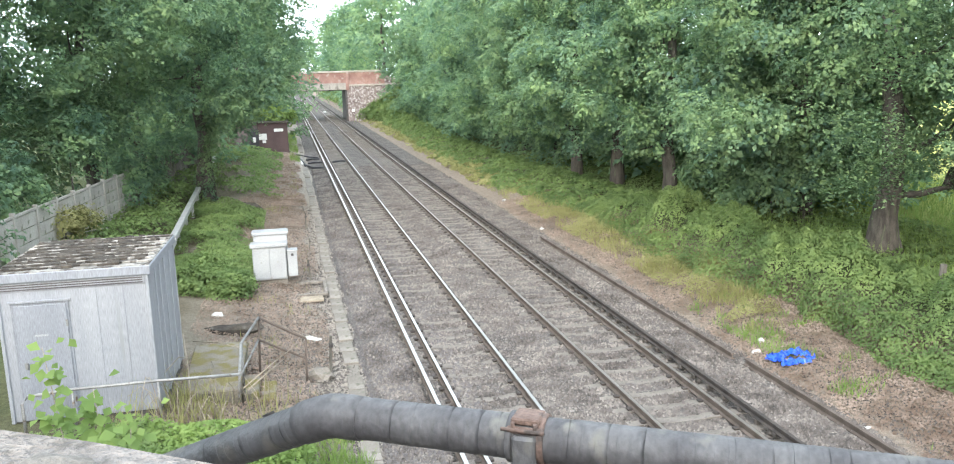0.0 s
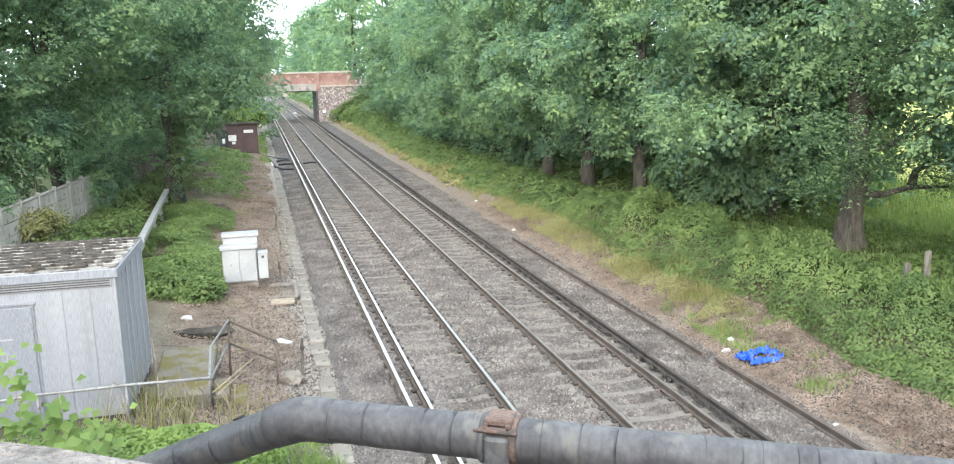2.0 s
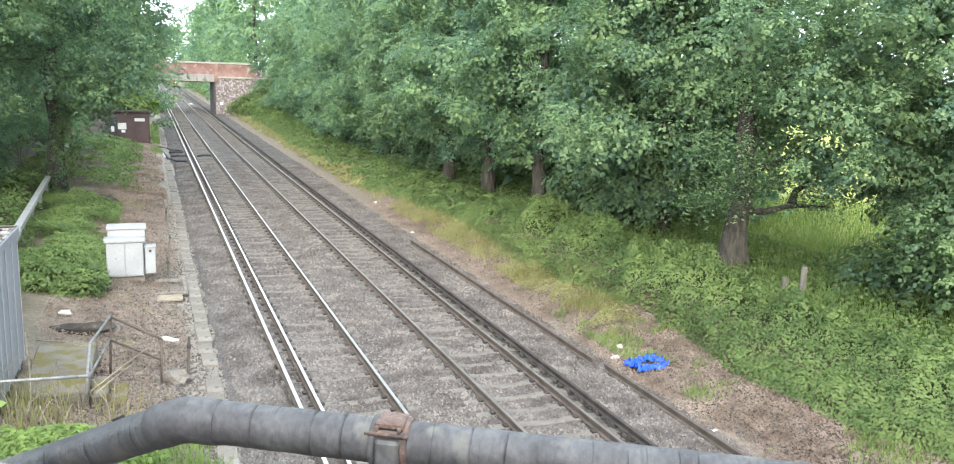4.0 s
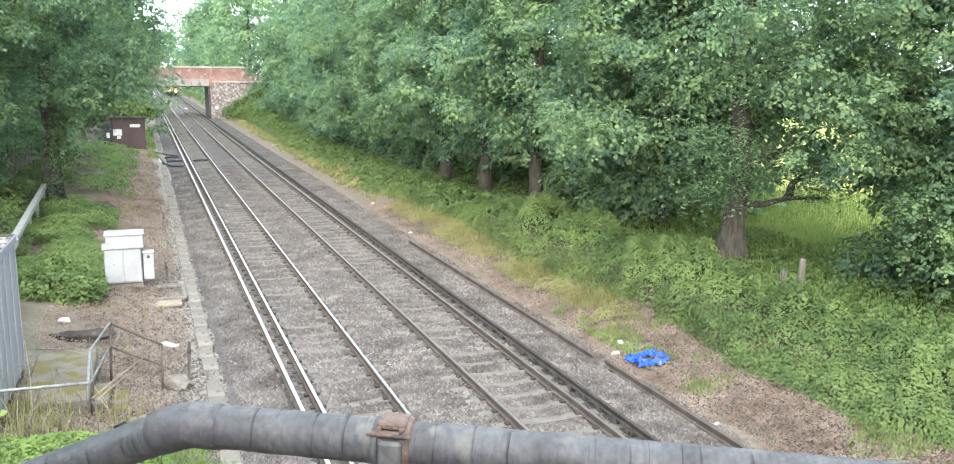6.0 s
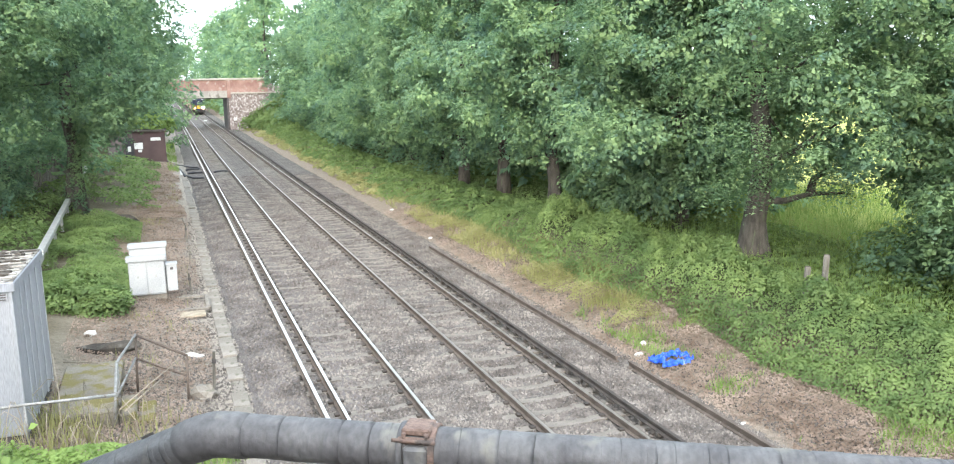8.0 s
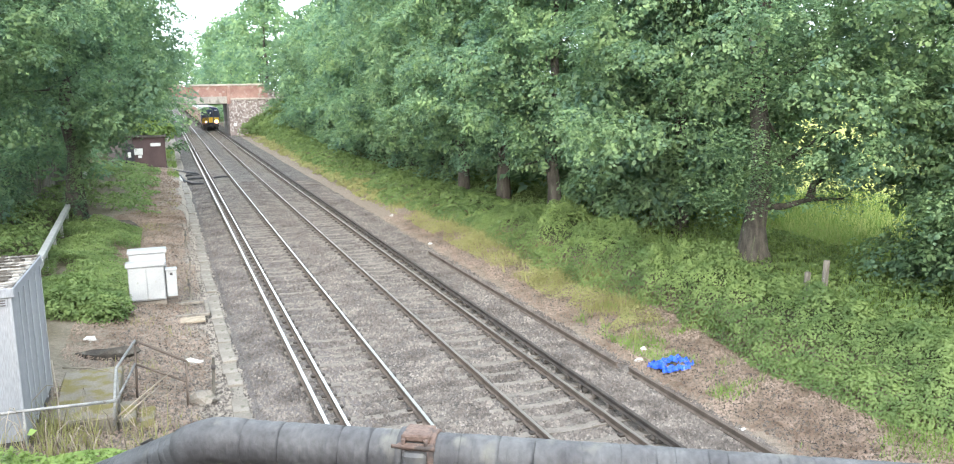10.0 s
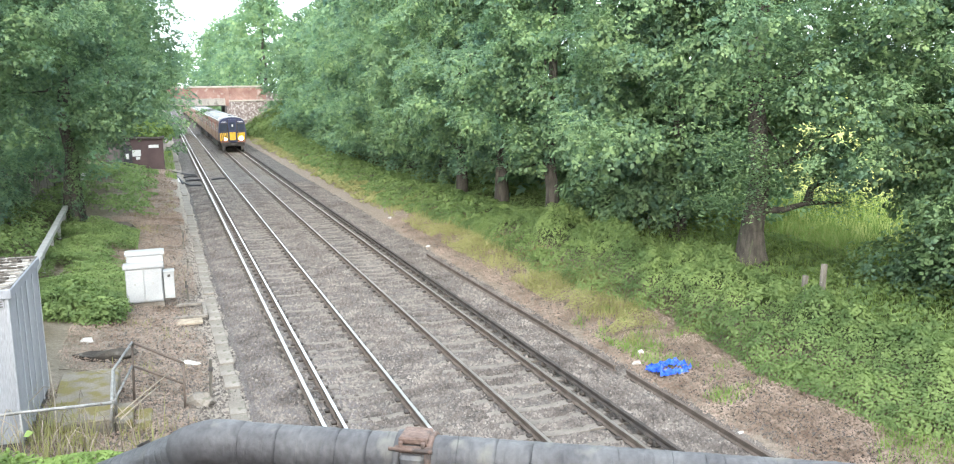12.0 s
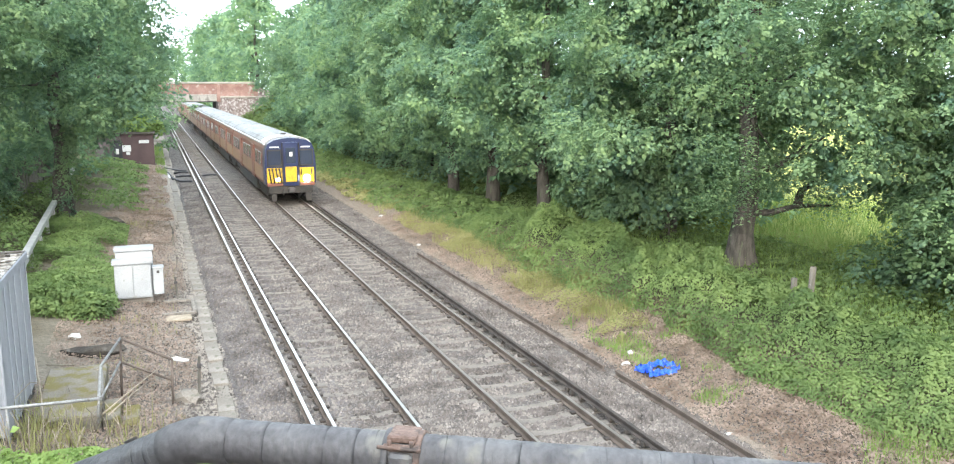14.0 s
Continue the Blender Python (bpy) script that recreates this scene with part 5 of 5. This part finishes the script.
for x, y in ((13.0, 33.2),):
    fp = empty("fence_post", pose(x, y, gz(x, y), -1, 2, 0))
    part("stake", boxed(-0.05, 0.05, -0.05, 0.05, -0.3, 1.5, 0.01), TIMBER_DARK, fp)
    tagged(fp, "dark thin wooden fence post", "post", group="fence posts")

# ---- the wrapped pipe beside the near bridge ----
pipe = tagged(empty("service_pipe"), "black tape-wrapped service pipe with a rusty clamp", "pipe")
BEND, AXIS = Vector((-2.85, 2.19, 5.53)), Vector((0.852, -0.524, 0.0)).normalized()
LEFT = Vector((-3.22, 2.52, 5.30))


def wrapped(name, a, b, step, r, material=PIPE, label=""):
    """Tape wound in overlapping slanted bands: a stepped sleeve along its own x axis."""
    bm = bmesh.new()
    q = random.Random(len(name))
    d = (b - a).normalized()
    s, end, last, n = 0.0, (b - a).length, None, 28
    while s < end:
        w = step * q.uniform(0.5, 1.6)
        tilt, lift = q.gauss(0.12, 0.06), q.choice((0.001, 0.002, 0.003, 0.005))
        for ds, rr in ((0.0, r * 0.99), (0.001, r * (1 + lift)), (w * 0.5, r * 1.012), (w - 0.002, r * 0.995)):
            ring = [bm.verts.new((s + ds + r * tilt * math.cos(2 * math.pi * j / n + 0.6), rr * math.cos(2 * math.pi * j / n), rr * math.sin(2 * math.pi * j / n))) for j in range(n)]
            if last:
                for j in range(n):
                    bm.faces.new((last[j], last[(j + 1) % n], ring[(j + 1) % n], ring[j])).smooth = True
            last = ring
            if ds == 0.001:
                for j in range(n):
                    bm.edges.get((ring[j], ring[(j + 1) % n])).smooth = False
        s += w
    for v in bm.verts:
        v.co += 0.0016 * noise.noise_vector(v.co * 18)
    bmesh.ops.recalc_face_normals(bm, faces=bm.faces[:])
    side = d.cross(Vector((0, 0, 1))).normalized()
    ob = part(name, bm, material, pipe, label)
    ob.matrix_basis = Matrix.Translation(a) @ Matrix((d, side, d.cross(side))).transposed().to_4x4()
    return ob


wrapped("level_run", BEND + AXIS * 0.06, BEND + AXIS * 4.0, 0.030, 0.0560)
wrapped("far_run", BEND + AXIS * 4.0, BEND + AXIS * 13.0, 0.25, 0.057)
DOWN = (LEFT - BEND).normalized()
wrapped("falling_run", BEND + DOWN * 0.06, BEND + DOWN * 1.6, 0.034, 0.0550, PIPE_TAR)
wrapped("buried_run", BEND + DOWN * 1.6, BEND + DOWN * 7.0, 0.3, 0.056)
bm = bmesh.new()
arc = [BEND + DOWN * 0.10, BEND + DOWN * 0.065, BEND + DOWN * 0.03 + AXIS * 0.003, BEND - Vector((0, 0, 0.004)), BEND + AXIS * 0.03 + DOWN * 0.003, BEND + AXIS * 0.065, BEND + AXIS * 0.10]
tube(bm, arc, [0.0585, 0.0605, 0.0595, 0.061, 0.0595, 0.0605, 0.058], 28)
for v in bm.verts:
    v.co += 0.003 * noise.noise_vector(v.co * 30)
part("elbow", bm, PIPE, pipe, "creased tape wrap at the bend")
bm = bmesh.new()
fl = BEND + DOWN * 0.26 + Vector((0, 0, 0.05))
vs = [bm.verts.new(fl + Vector(d)) for d in ((0, 0, 0), (0.03, 0.0, 0.004), (0.022, -0.01, 0.03), (0.004, -0.008, 0.022), (-0.012, 0.004, 0.012))]
f = bm.faces.new(vs)
bmesh.ops.solidify(bm, geom=[f], thickness=0.003)
part("torn_flap", bm, PIPE, pipe)
CL = BEND + AXIS * 0.56
side = AXIS.cross(Vector((0, 0, 1)))
frame_m = Matrix.Translation(CL) @ Matrix((AXIS, -side, Vector((0, 0, 1)))).transposed().to_4x4()
for x in (-0.042, 0.038):
    b = tube(bmesh.new(), [(x - 0.008, 0, 0), (x - 0.007, 0, 0), (x + 0.007, 0, 0), (x + 0.008, 0, 0)], [0.058, 0.064, 0.064, 0.058], 28)
    part("collar", b, PIPE_RUST if x > 0 else PIPE, pipe).matrix_basis = frame_m
part("clamp_plate", boxed(-0.038, 0.034, -0.042, 0.030, 0.048, 0.066, 0.004), PIPE_RUST, pipe, "rusty clamp plate").matrix_basis = frame_m
part("clamp_lug", boxed(-0.046, 0.046, -0.054, -0.042, 0.030, 0.048, 0.004), PIPE_RUST, pipe).matrix_basis = frame_m
part("clamp_saddle", boxed(-0.032, 0.030, -0.066, -0.03, -0.075, 0.028, 0.008), PIPE, pipe).matrix_basis = frame_m
for x in (-0.03, 0.026):
    part("bolt", tube(bmesh.new(), [(x, -0.048, 0.04), (x, -0.048, 0.058)], 0.006, 6), PIPE_RUST, pipe).matrix_basis = frame_m
part("bolt", tube(bmesh.new(), [(-0.058, -0.056, 0.042), (0.05, -0.056, 0.040)], 0.005, 6), PIPE_RUST, pipe).matrix_basis = frame_m

# ---- blue plastic sheet and rubbish ----
bm = bmesh.new()
bmesh.ops.create_grid(bm, x_segments=34, y_segments=20, size=0.5)
for v in bm.verts:
    p = Vector((v.co.x * 1.05, v.co.y * 0.72, 0))
    k = noise.noise_vector(p * 5.0) * 0.12 + noise.noise_vector(p * 13.0) * 0.06
    v.co = p + k
    v.co.z = abs(k.z) * 2.0 + 0.12 * max(0.0, p.x * 1.2 + 0.25 * p.y) + 0.02
bmesh.ops.delete(bm, geom=[f for f in bm.faces if (f.calc_center_median().x - 0.08) ** 2 / 0.05 + (f.calc_center_median().y + 0.02) ** 2 / 0.012 < 1 + noise.noise(f.calc_center_median() * 9) * 0.8 or f.calc_center_median().length > 0.50 + 0.16 * noise.noise(f.calc_center_median() * 6)], context="FACES")
bmesh.ops.solidify(bm, geom=bm.faces[:], thickness=0.006)
sheet = part("blue_sheet", bm, BLUE)
sheet.matrix_basis = pose(7.85, 16.25, gz(7.85, 16.25), 0, 0, -10)
tagged(sheet, "crumpled bright blue plastic sheet on the leaf litter", "plastic sheet")


def scrap(name, x, y, sx, sy, sz, label, seed, material=None, rot=0.0):
    bm = bmesh.new()
    bmesh.ops.create_icosphere(bm, subdivisions=2, radius=0.5)
    for v in bm.verts:
        v.co = Vector((v.co.x * sx, v.co.y * sy, v.co.z * sz)) + noise.noise_vector(v.co * 3 + Vector((seed, 0, 0))) * 0.25 * min(sx, sy, sz * 2)
    o = part(name, bm, material or RUBBISH)
    o.matrix_basis = pose(x, y, gz(x, y) + sz * 0.2, 0, 0, rot)
    return tagged(o, label, name.replace("_", " "))


scrap("concrete_lump", -2.55, 18.2, 0.62, 0.5, 0.3, "broken pale concrete lump beside the handrail", 1, CONCRETE)
scrap("pale_slab", -2.72, 21.0, 0.75, 0.22, 0.12, "pale flat slab lying on the gravel", 2, None, -35)
scrap("white_rag", -4.3, 20.6, 0.16, 0.12, 0.1, "crumpled white litter on the earth", 3)
scrap("white_rag", -5.1, 22.9, 0.3, 0.2, 0.18, "pale stone block by the cabin", 4)
scrap("white_bag", 7.9, 17.6, 0.2, 0.18, 0.14, "small scrap of white litter on the verge", 5)
scrap("white_bag", 7.5, 17.1, 0.25, 0.12, 0.1, "small scrap of white litter on the verge", 6)
scrap("white_bag", 6.95, 14.9, 0.22, 0.1, 0.08, "small scrap of white litter on the verge", 7)
scrap("white_bag", 7.2, 12.8, 0.25, 0.1, 0.08, "small scrap of white litter on the verge", 8)
scrap("white_bag", 7.4, 34.0, 0.2, 0.15, 0.1, "small scrap of white litter on the verge", 9)
scrap("white_bag", 7.8, 42.0, 0.25, 0.18, 0.12, "small scrap of white litter on the verge", 10)
scrap("white_sack", -6.6, 13.6, 0.7, 0.45, 0.35, "white sack among the weeds below the cabin", 11)
scrap("soil_mound", -4.6, 21.6, 1.6, 0.5, 0.3, "low heap of dark soil and roots", 12, FELT)
scrap("soil_mound", -5.2, 41.5, 1.8, 1.6, 0.5, "dark heap of brushwood and soil", 13, FELT)
st = tagged(empty("fallen_stick"), "pale dead stems leaning over the steps", "sticks")
for a, b in (((-4.1, 16.2, 0.5), (-3.0, 18.0, 0.75)), ((-4.0, 16.1, 0.5), (-3.3, 17.8, 0.5)), ((-5.35, 19.5, 0.55), (-4.2, 17.6, 0.9)), ((-5.3, 17.6, 1.3), (-5.0, 15.5, 0.3))):
    a, b = Vector(a), Vector(b)
    part("stem", tube(bmesh.new(), [a, a.lerp(b, 0.5) + Vector((0.03, 0, 0.04)), b], [0.018, 0.014, 0.008], 5), TWIG, st)

# ---- left-hand growth ----
bush("ivy_mass", 21, [(-9.9 + 0.02 * k, 39.4 + 0.7 * k, 1.9 + 0.5 * math.sin(k), 0.95) for k in range(8)] + [(-10.9, 34 + k * 1.6, 4.2 + 0.4 * math.cos(k), 1.3) for k in range(7)] + [(-9.4 + 0.08 * k, 43 + 2.2 * k, 2.9 + 0.4 * math.sin(2 * k), 0.6) for k in range(9)], 22000, 0.14, LEAF_OAK, "dark ivy smothering the boundary fence", "ivy")
bush("hedge_mass", 22, [(-12.5 - 0.3 * math.sin(k * 2), 21 + 1.5 * k, 3.0 + 0.8 * math.sin(k * 1.7), 1.6) for k in range(11)] + [(-13.5, 20 + 1.8 * k, 5.0 + 0.6 * math.cos(k), 1.8) for k in range(9)], 26000, 0.17, LEAF_DARK, "dense dark shrubs behind the boundary fence", "hedge")
bush("lime_bush", 23, [(-5.4, 25.6, 0.35, 0.75), (-4.9, 25.2, 0.3, 0.6), (-6.0, 25.8, 0.4, 0.7), (-5.6, 26.6, 0.5, 0.7), (-4.7, 25.9, 0.3, 0.5)], 9000, 0.10, LEAF_BRAMBLE, "bright green leafy clump on the bank")
bush("trackside_shrub", 24, [(-3.9, 79, 3.2, 1.0), (-3.0, 80.5, 2.9, 0.9), (-4.8, 80, 3.4, 1.0)], 1800, 0.3, LEAF_LIME, "light green branches over the hut roof")
bush("bright_spray", 25, [(-11.1, 19.6, 3.9, 0.45), (-11.5, 19.8, 4.1, 0.45), (-11.7, 19.9, 3.7, 0.4)], 900, 0.17, LEAF_LIME, "spray of yellow-green leaves")
bush("dry_bush", 26, [(-10.55, 30.8, 1.7, 0.7), (-10.4, 31.6, 1.5, 0.7), (-10.3, 32.2, 1.6, 0.6)], 2600, 0.10, LEAF_STRAW, "dry brown-green bush in a fence gap")
carpet("abutment_weeds", 27, 26000, -7.0, -2.9, 8.0, 13.6, 0.8, 0.075, LEAF_BRAMBLE, "bright green weeds on the abutment slope", 1.0, edge=0.3, patch=0.36)
carpet("lime_weeds", 46, 24000, -6.6, -2.8, 8.5, 13.8, 0.95, 0.085, LEAF_LIME, "yellow-green shoots above the weeds", 1.0, edge=0.3, patch=0.42, fill=0.6)
carpet("abutment_weeds", 28, 7000, -8.5, -3.2, 12.0, 14.6, 0.3, 0.08, LEAF_BRAMBLE, "green weeds below the cabin", 1.0, edge=0.3)
blades("slope_grass", 29, 5000, -3.6, -1.9, 9.5, 15.0, 0.35, LEAF_LIME, "bright green grass at the foot of the slope", 0.35)
blades("dry_grass", 30, 2600, -5.4, -2.4, 13.5, 19.0, 0.28, LEAF_STRAW, "dry straw-coloured grass around the steps", 0.55)
blades("cess_grass", 31, 6000, -4.6, -2.5, 19.0, 60.0, 0.22, LEAF_STRAW, "thin dry grass on the cess", 0.55)
blades("hut_grass", 32, 2200, -2.9, -2.1, 68.0, 100.0, 0.6, LEAF_LIME, "tall light green grass beside the hut", 0.42)
blades("dead_stems", 33, 1300, -6.2, -3.2, 12.5, 16.8, 0.7, LEAF_STRAW, "tangle of dead pale stems below the rail", 0.4)
carpet("far_cess_litter", 54, 7000, -4.6, -2.2, 44.0, 76.0, 0.03, 0.13, LEAF_LITTER, "dry litter and dead grass on the far cess", 1.0, "leaf litter", 0.3)
carpet("cess_litter", 34, 42000, -5.6, -2.2, 15.0, 48.0, 0.03, 0.06, LEAF_LITTER, "dry leaf and twig litter on the cess", 1.2, "leaf litter", 0.3)
sprig = tagged(empty("bramble_sprig"), "tall leafy green bramble sprig on the slope", "plant")
rs = np.random.default_rng(40)
bm = bmesh.new()
for a, b in (((-5.0, 8.0, 0.6), (-5.5, 9.0, 3.8)), ((-4.8, 8.0, 0.6), (-4.9, 8.3, 3.55)), ((-4.9, 8.0, 0.6), (-4.5, 7.8, 3.3))):
    a, b = Vector(a), Vector(b)
    tube(bm, [a, a.lerp(b, 0.5) + Vector((0.05, 0, 0)), b], [0.012, 0.009, 0.004], 5)
part("stems", bm, TWIG, sprig)
pp = np.concatenate([np.array(a) + (np.array(b) - np.array(a)) * rs.uniform(0.1, 1, 110)[:, None] + rs.normal(0, 0.11, (110, 3)) for a, b in (((-5.0, 8.0, 2.2), (-5.5, 9.0, 3.75)), ((-4.8, 8.0, 2.2), (-4.9, 8.3, 3.5)), ((-4.9, 8.0, 2.2), (-4.5, 7.8, 3.25)))])
q = new("foliage", quads("foliage", leaves(rs, pp, np.tile([0, -0.6, 0.8], (len(pp), 1)), 0.13, 0.85), LEAF_LIME))
q.parent = sprig
snag = tagged(empty("bare_limbed_tree", Matrix.Translation((-2.91, 0, 6.43)) @ Matrix.Scale(0.84, 4) @ Matrix.Translation((2.91, 0, -6.43))), "old tree with bare grey limbs among the leaves", "tree")
part("trunk", tube(bmesh.new(), [(-14.2, 20.5, -1.5), (-14.0, 20.3, 4), (-13.6, 20, 8), (-13.4, 20, 11)], [0.3, 0.26, 0.2, 0.08], 9), BARK, snag)
for pts in ([(-13.8, 20.2, 6.2), (-11.6, 19.3, 6.55), (-9.8, 18.8, 6.9), (-9.0, 18.6, 7.0)], [(-11.9, 19.4, 6.5), (-10.6, 19.0, 6.0), (-9.6, 18.8, 5.75), (-8.9, 18.7, 5.6)], [(-13.9, 20.3, 4.3), (-11.8, 19.4, 4.5), (-10.6, 19.1, 4.6), (-9.7, 18.9, 4.1)], [(-12.4, 19.6, 4.4), (-11.4, 19.3, 4.0), (-10.0, 19.0, 3.5)], [(-10.3, 19.0, 6.8), (-9.9, 18.9, 7.4)]):
    part("limb", tube(bmesh.new(), pts, [0.10, 0.075, 0.05, 0.02][:len(pts)], 7), TIMBER, snag)
bush("field_hedge", 44, [(15.9 + 0.4 * math.sin(k * 2), 11.2 + 0.75 * k, 1.6 + 0.5 * math.cos(k * 1.3), 1.2) for k in range(9)] + [(16.4 + 0.4 * math.cos(k), 11.0 + 1.0 * k, 3.6 + 0.5 * math.sin(k * 2.1), 1.4) for k in range(7)] + [(16.8, 11.0 + 1.2 * k, 5.6 + 0.5 * math.sin(k), 1.5) for k in range(6)], 30000, 0.14, LEAF_DARK, "dense dark hedge at the edge of the field", "hedge")
bush("hazel_shrub", 45, [(14.0, 27.0, 2.2, 1.3), (13.6, 28.6, 1.8, 1.2), (14.6, 26.0, 3.4, 1.3), (14.2, 29.8, 2.6, 1.4), (13.8, 31.2, 2.0, 1.2), (15.0, 28.0, 4.2, 1.5)], 20000, 0.13, LEAF_DARK, "dark leafy shrub beneath the oaks")
bush("abutment_bramble", 47, [(8.6 + 1.1 * k, 122.5 - 0.8 * k, 0.6 + 0.75 * k, 1.5) for k in range(5)] + [(10.0 + k, 119 - k, 0.8 + 0.5 * k, 1.6) for k in range(4)], 5200, 0.34, LEAF_BRAMBLE, "green brambles climbing the bridge abutment")
bush("trunk_ivy", 48, [(-7.2 + 0.06 * k, 43.95, 0.5 + 0.5 * k, 0.5) for k in range(9)], 4200, 0.11, LEAF_DARK, "dark ivy clothing the lower trunk", "ivy")
bramble_canes = tagged(empty("dead_canes"), "arching dead bramble canes below the handrail", "canes")
qc = random.Random(12)
for k in range(44):
    x, y = qc.uniform(-5.7, -3.5), qc.uniform(14.3, 16.6)
    z = gz(x, y)
    dx, dy, h = qc.uniform(-0.6, 0.6), qc.uniform(-0.5, 0.5), qc.uniform(0.4, 0.95)
    part("cane", tube(bmesh.new(), [(x, y, z - 0.05), (x + dx * 0.3, y + dy * 0.3, z + h * 0.75), (x + dx * 0.7, y + dy * 0.7, z + h), (x + dx * 1.2, y + dy * 1.2, z + h * 0.8)], [0.010, 0.008, 0.006, 0.003], 5), TWIG, bramble_canes)


def motions():
    """The train runs towards the camera at a steady speed on the far track."""
    times = [0.0, 0.1] + [0.5 * k for k in range(1, 28)] + [13.9, 14.0]
    walk(train, [(t, pose(4.1075, 47.5 + 23.35 * (14.0 - t), 0)) for t in times])


motions()
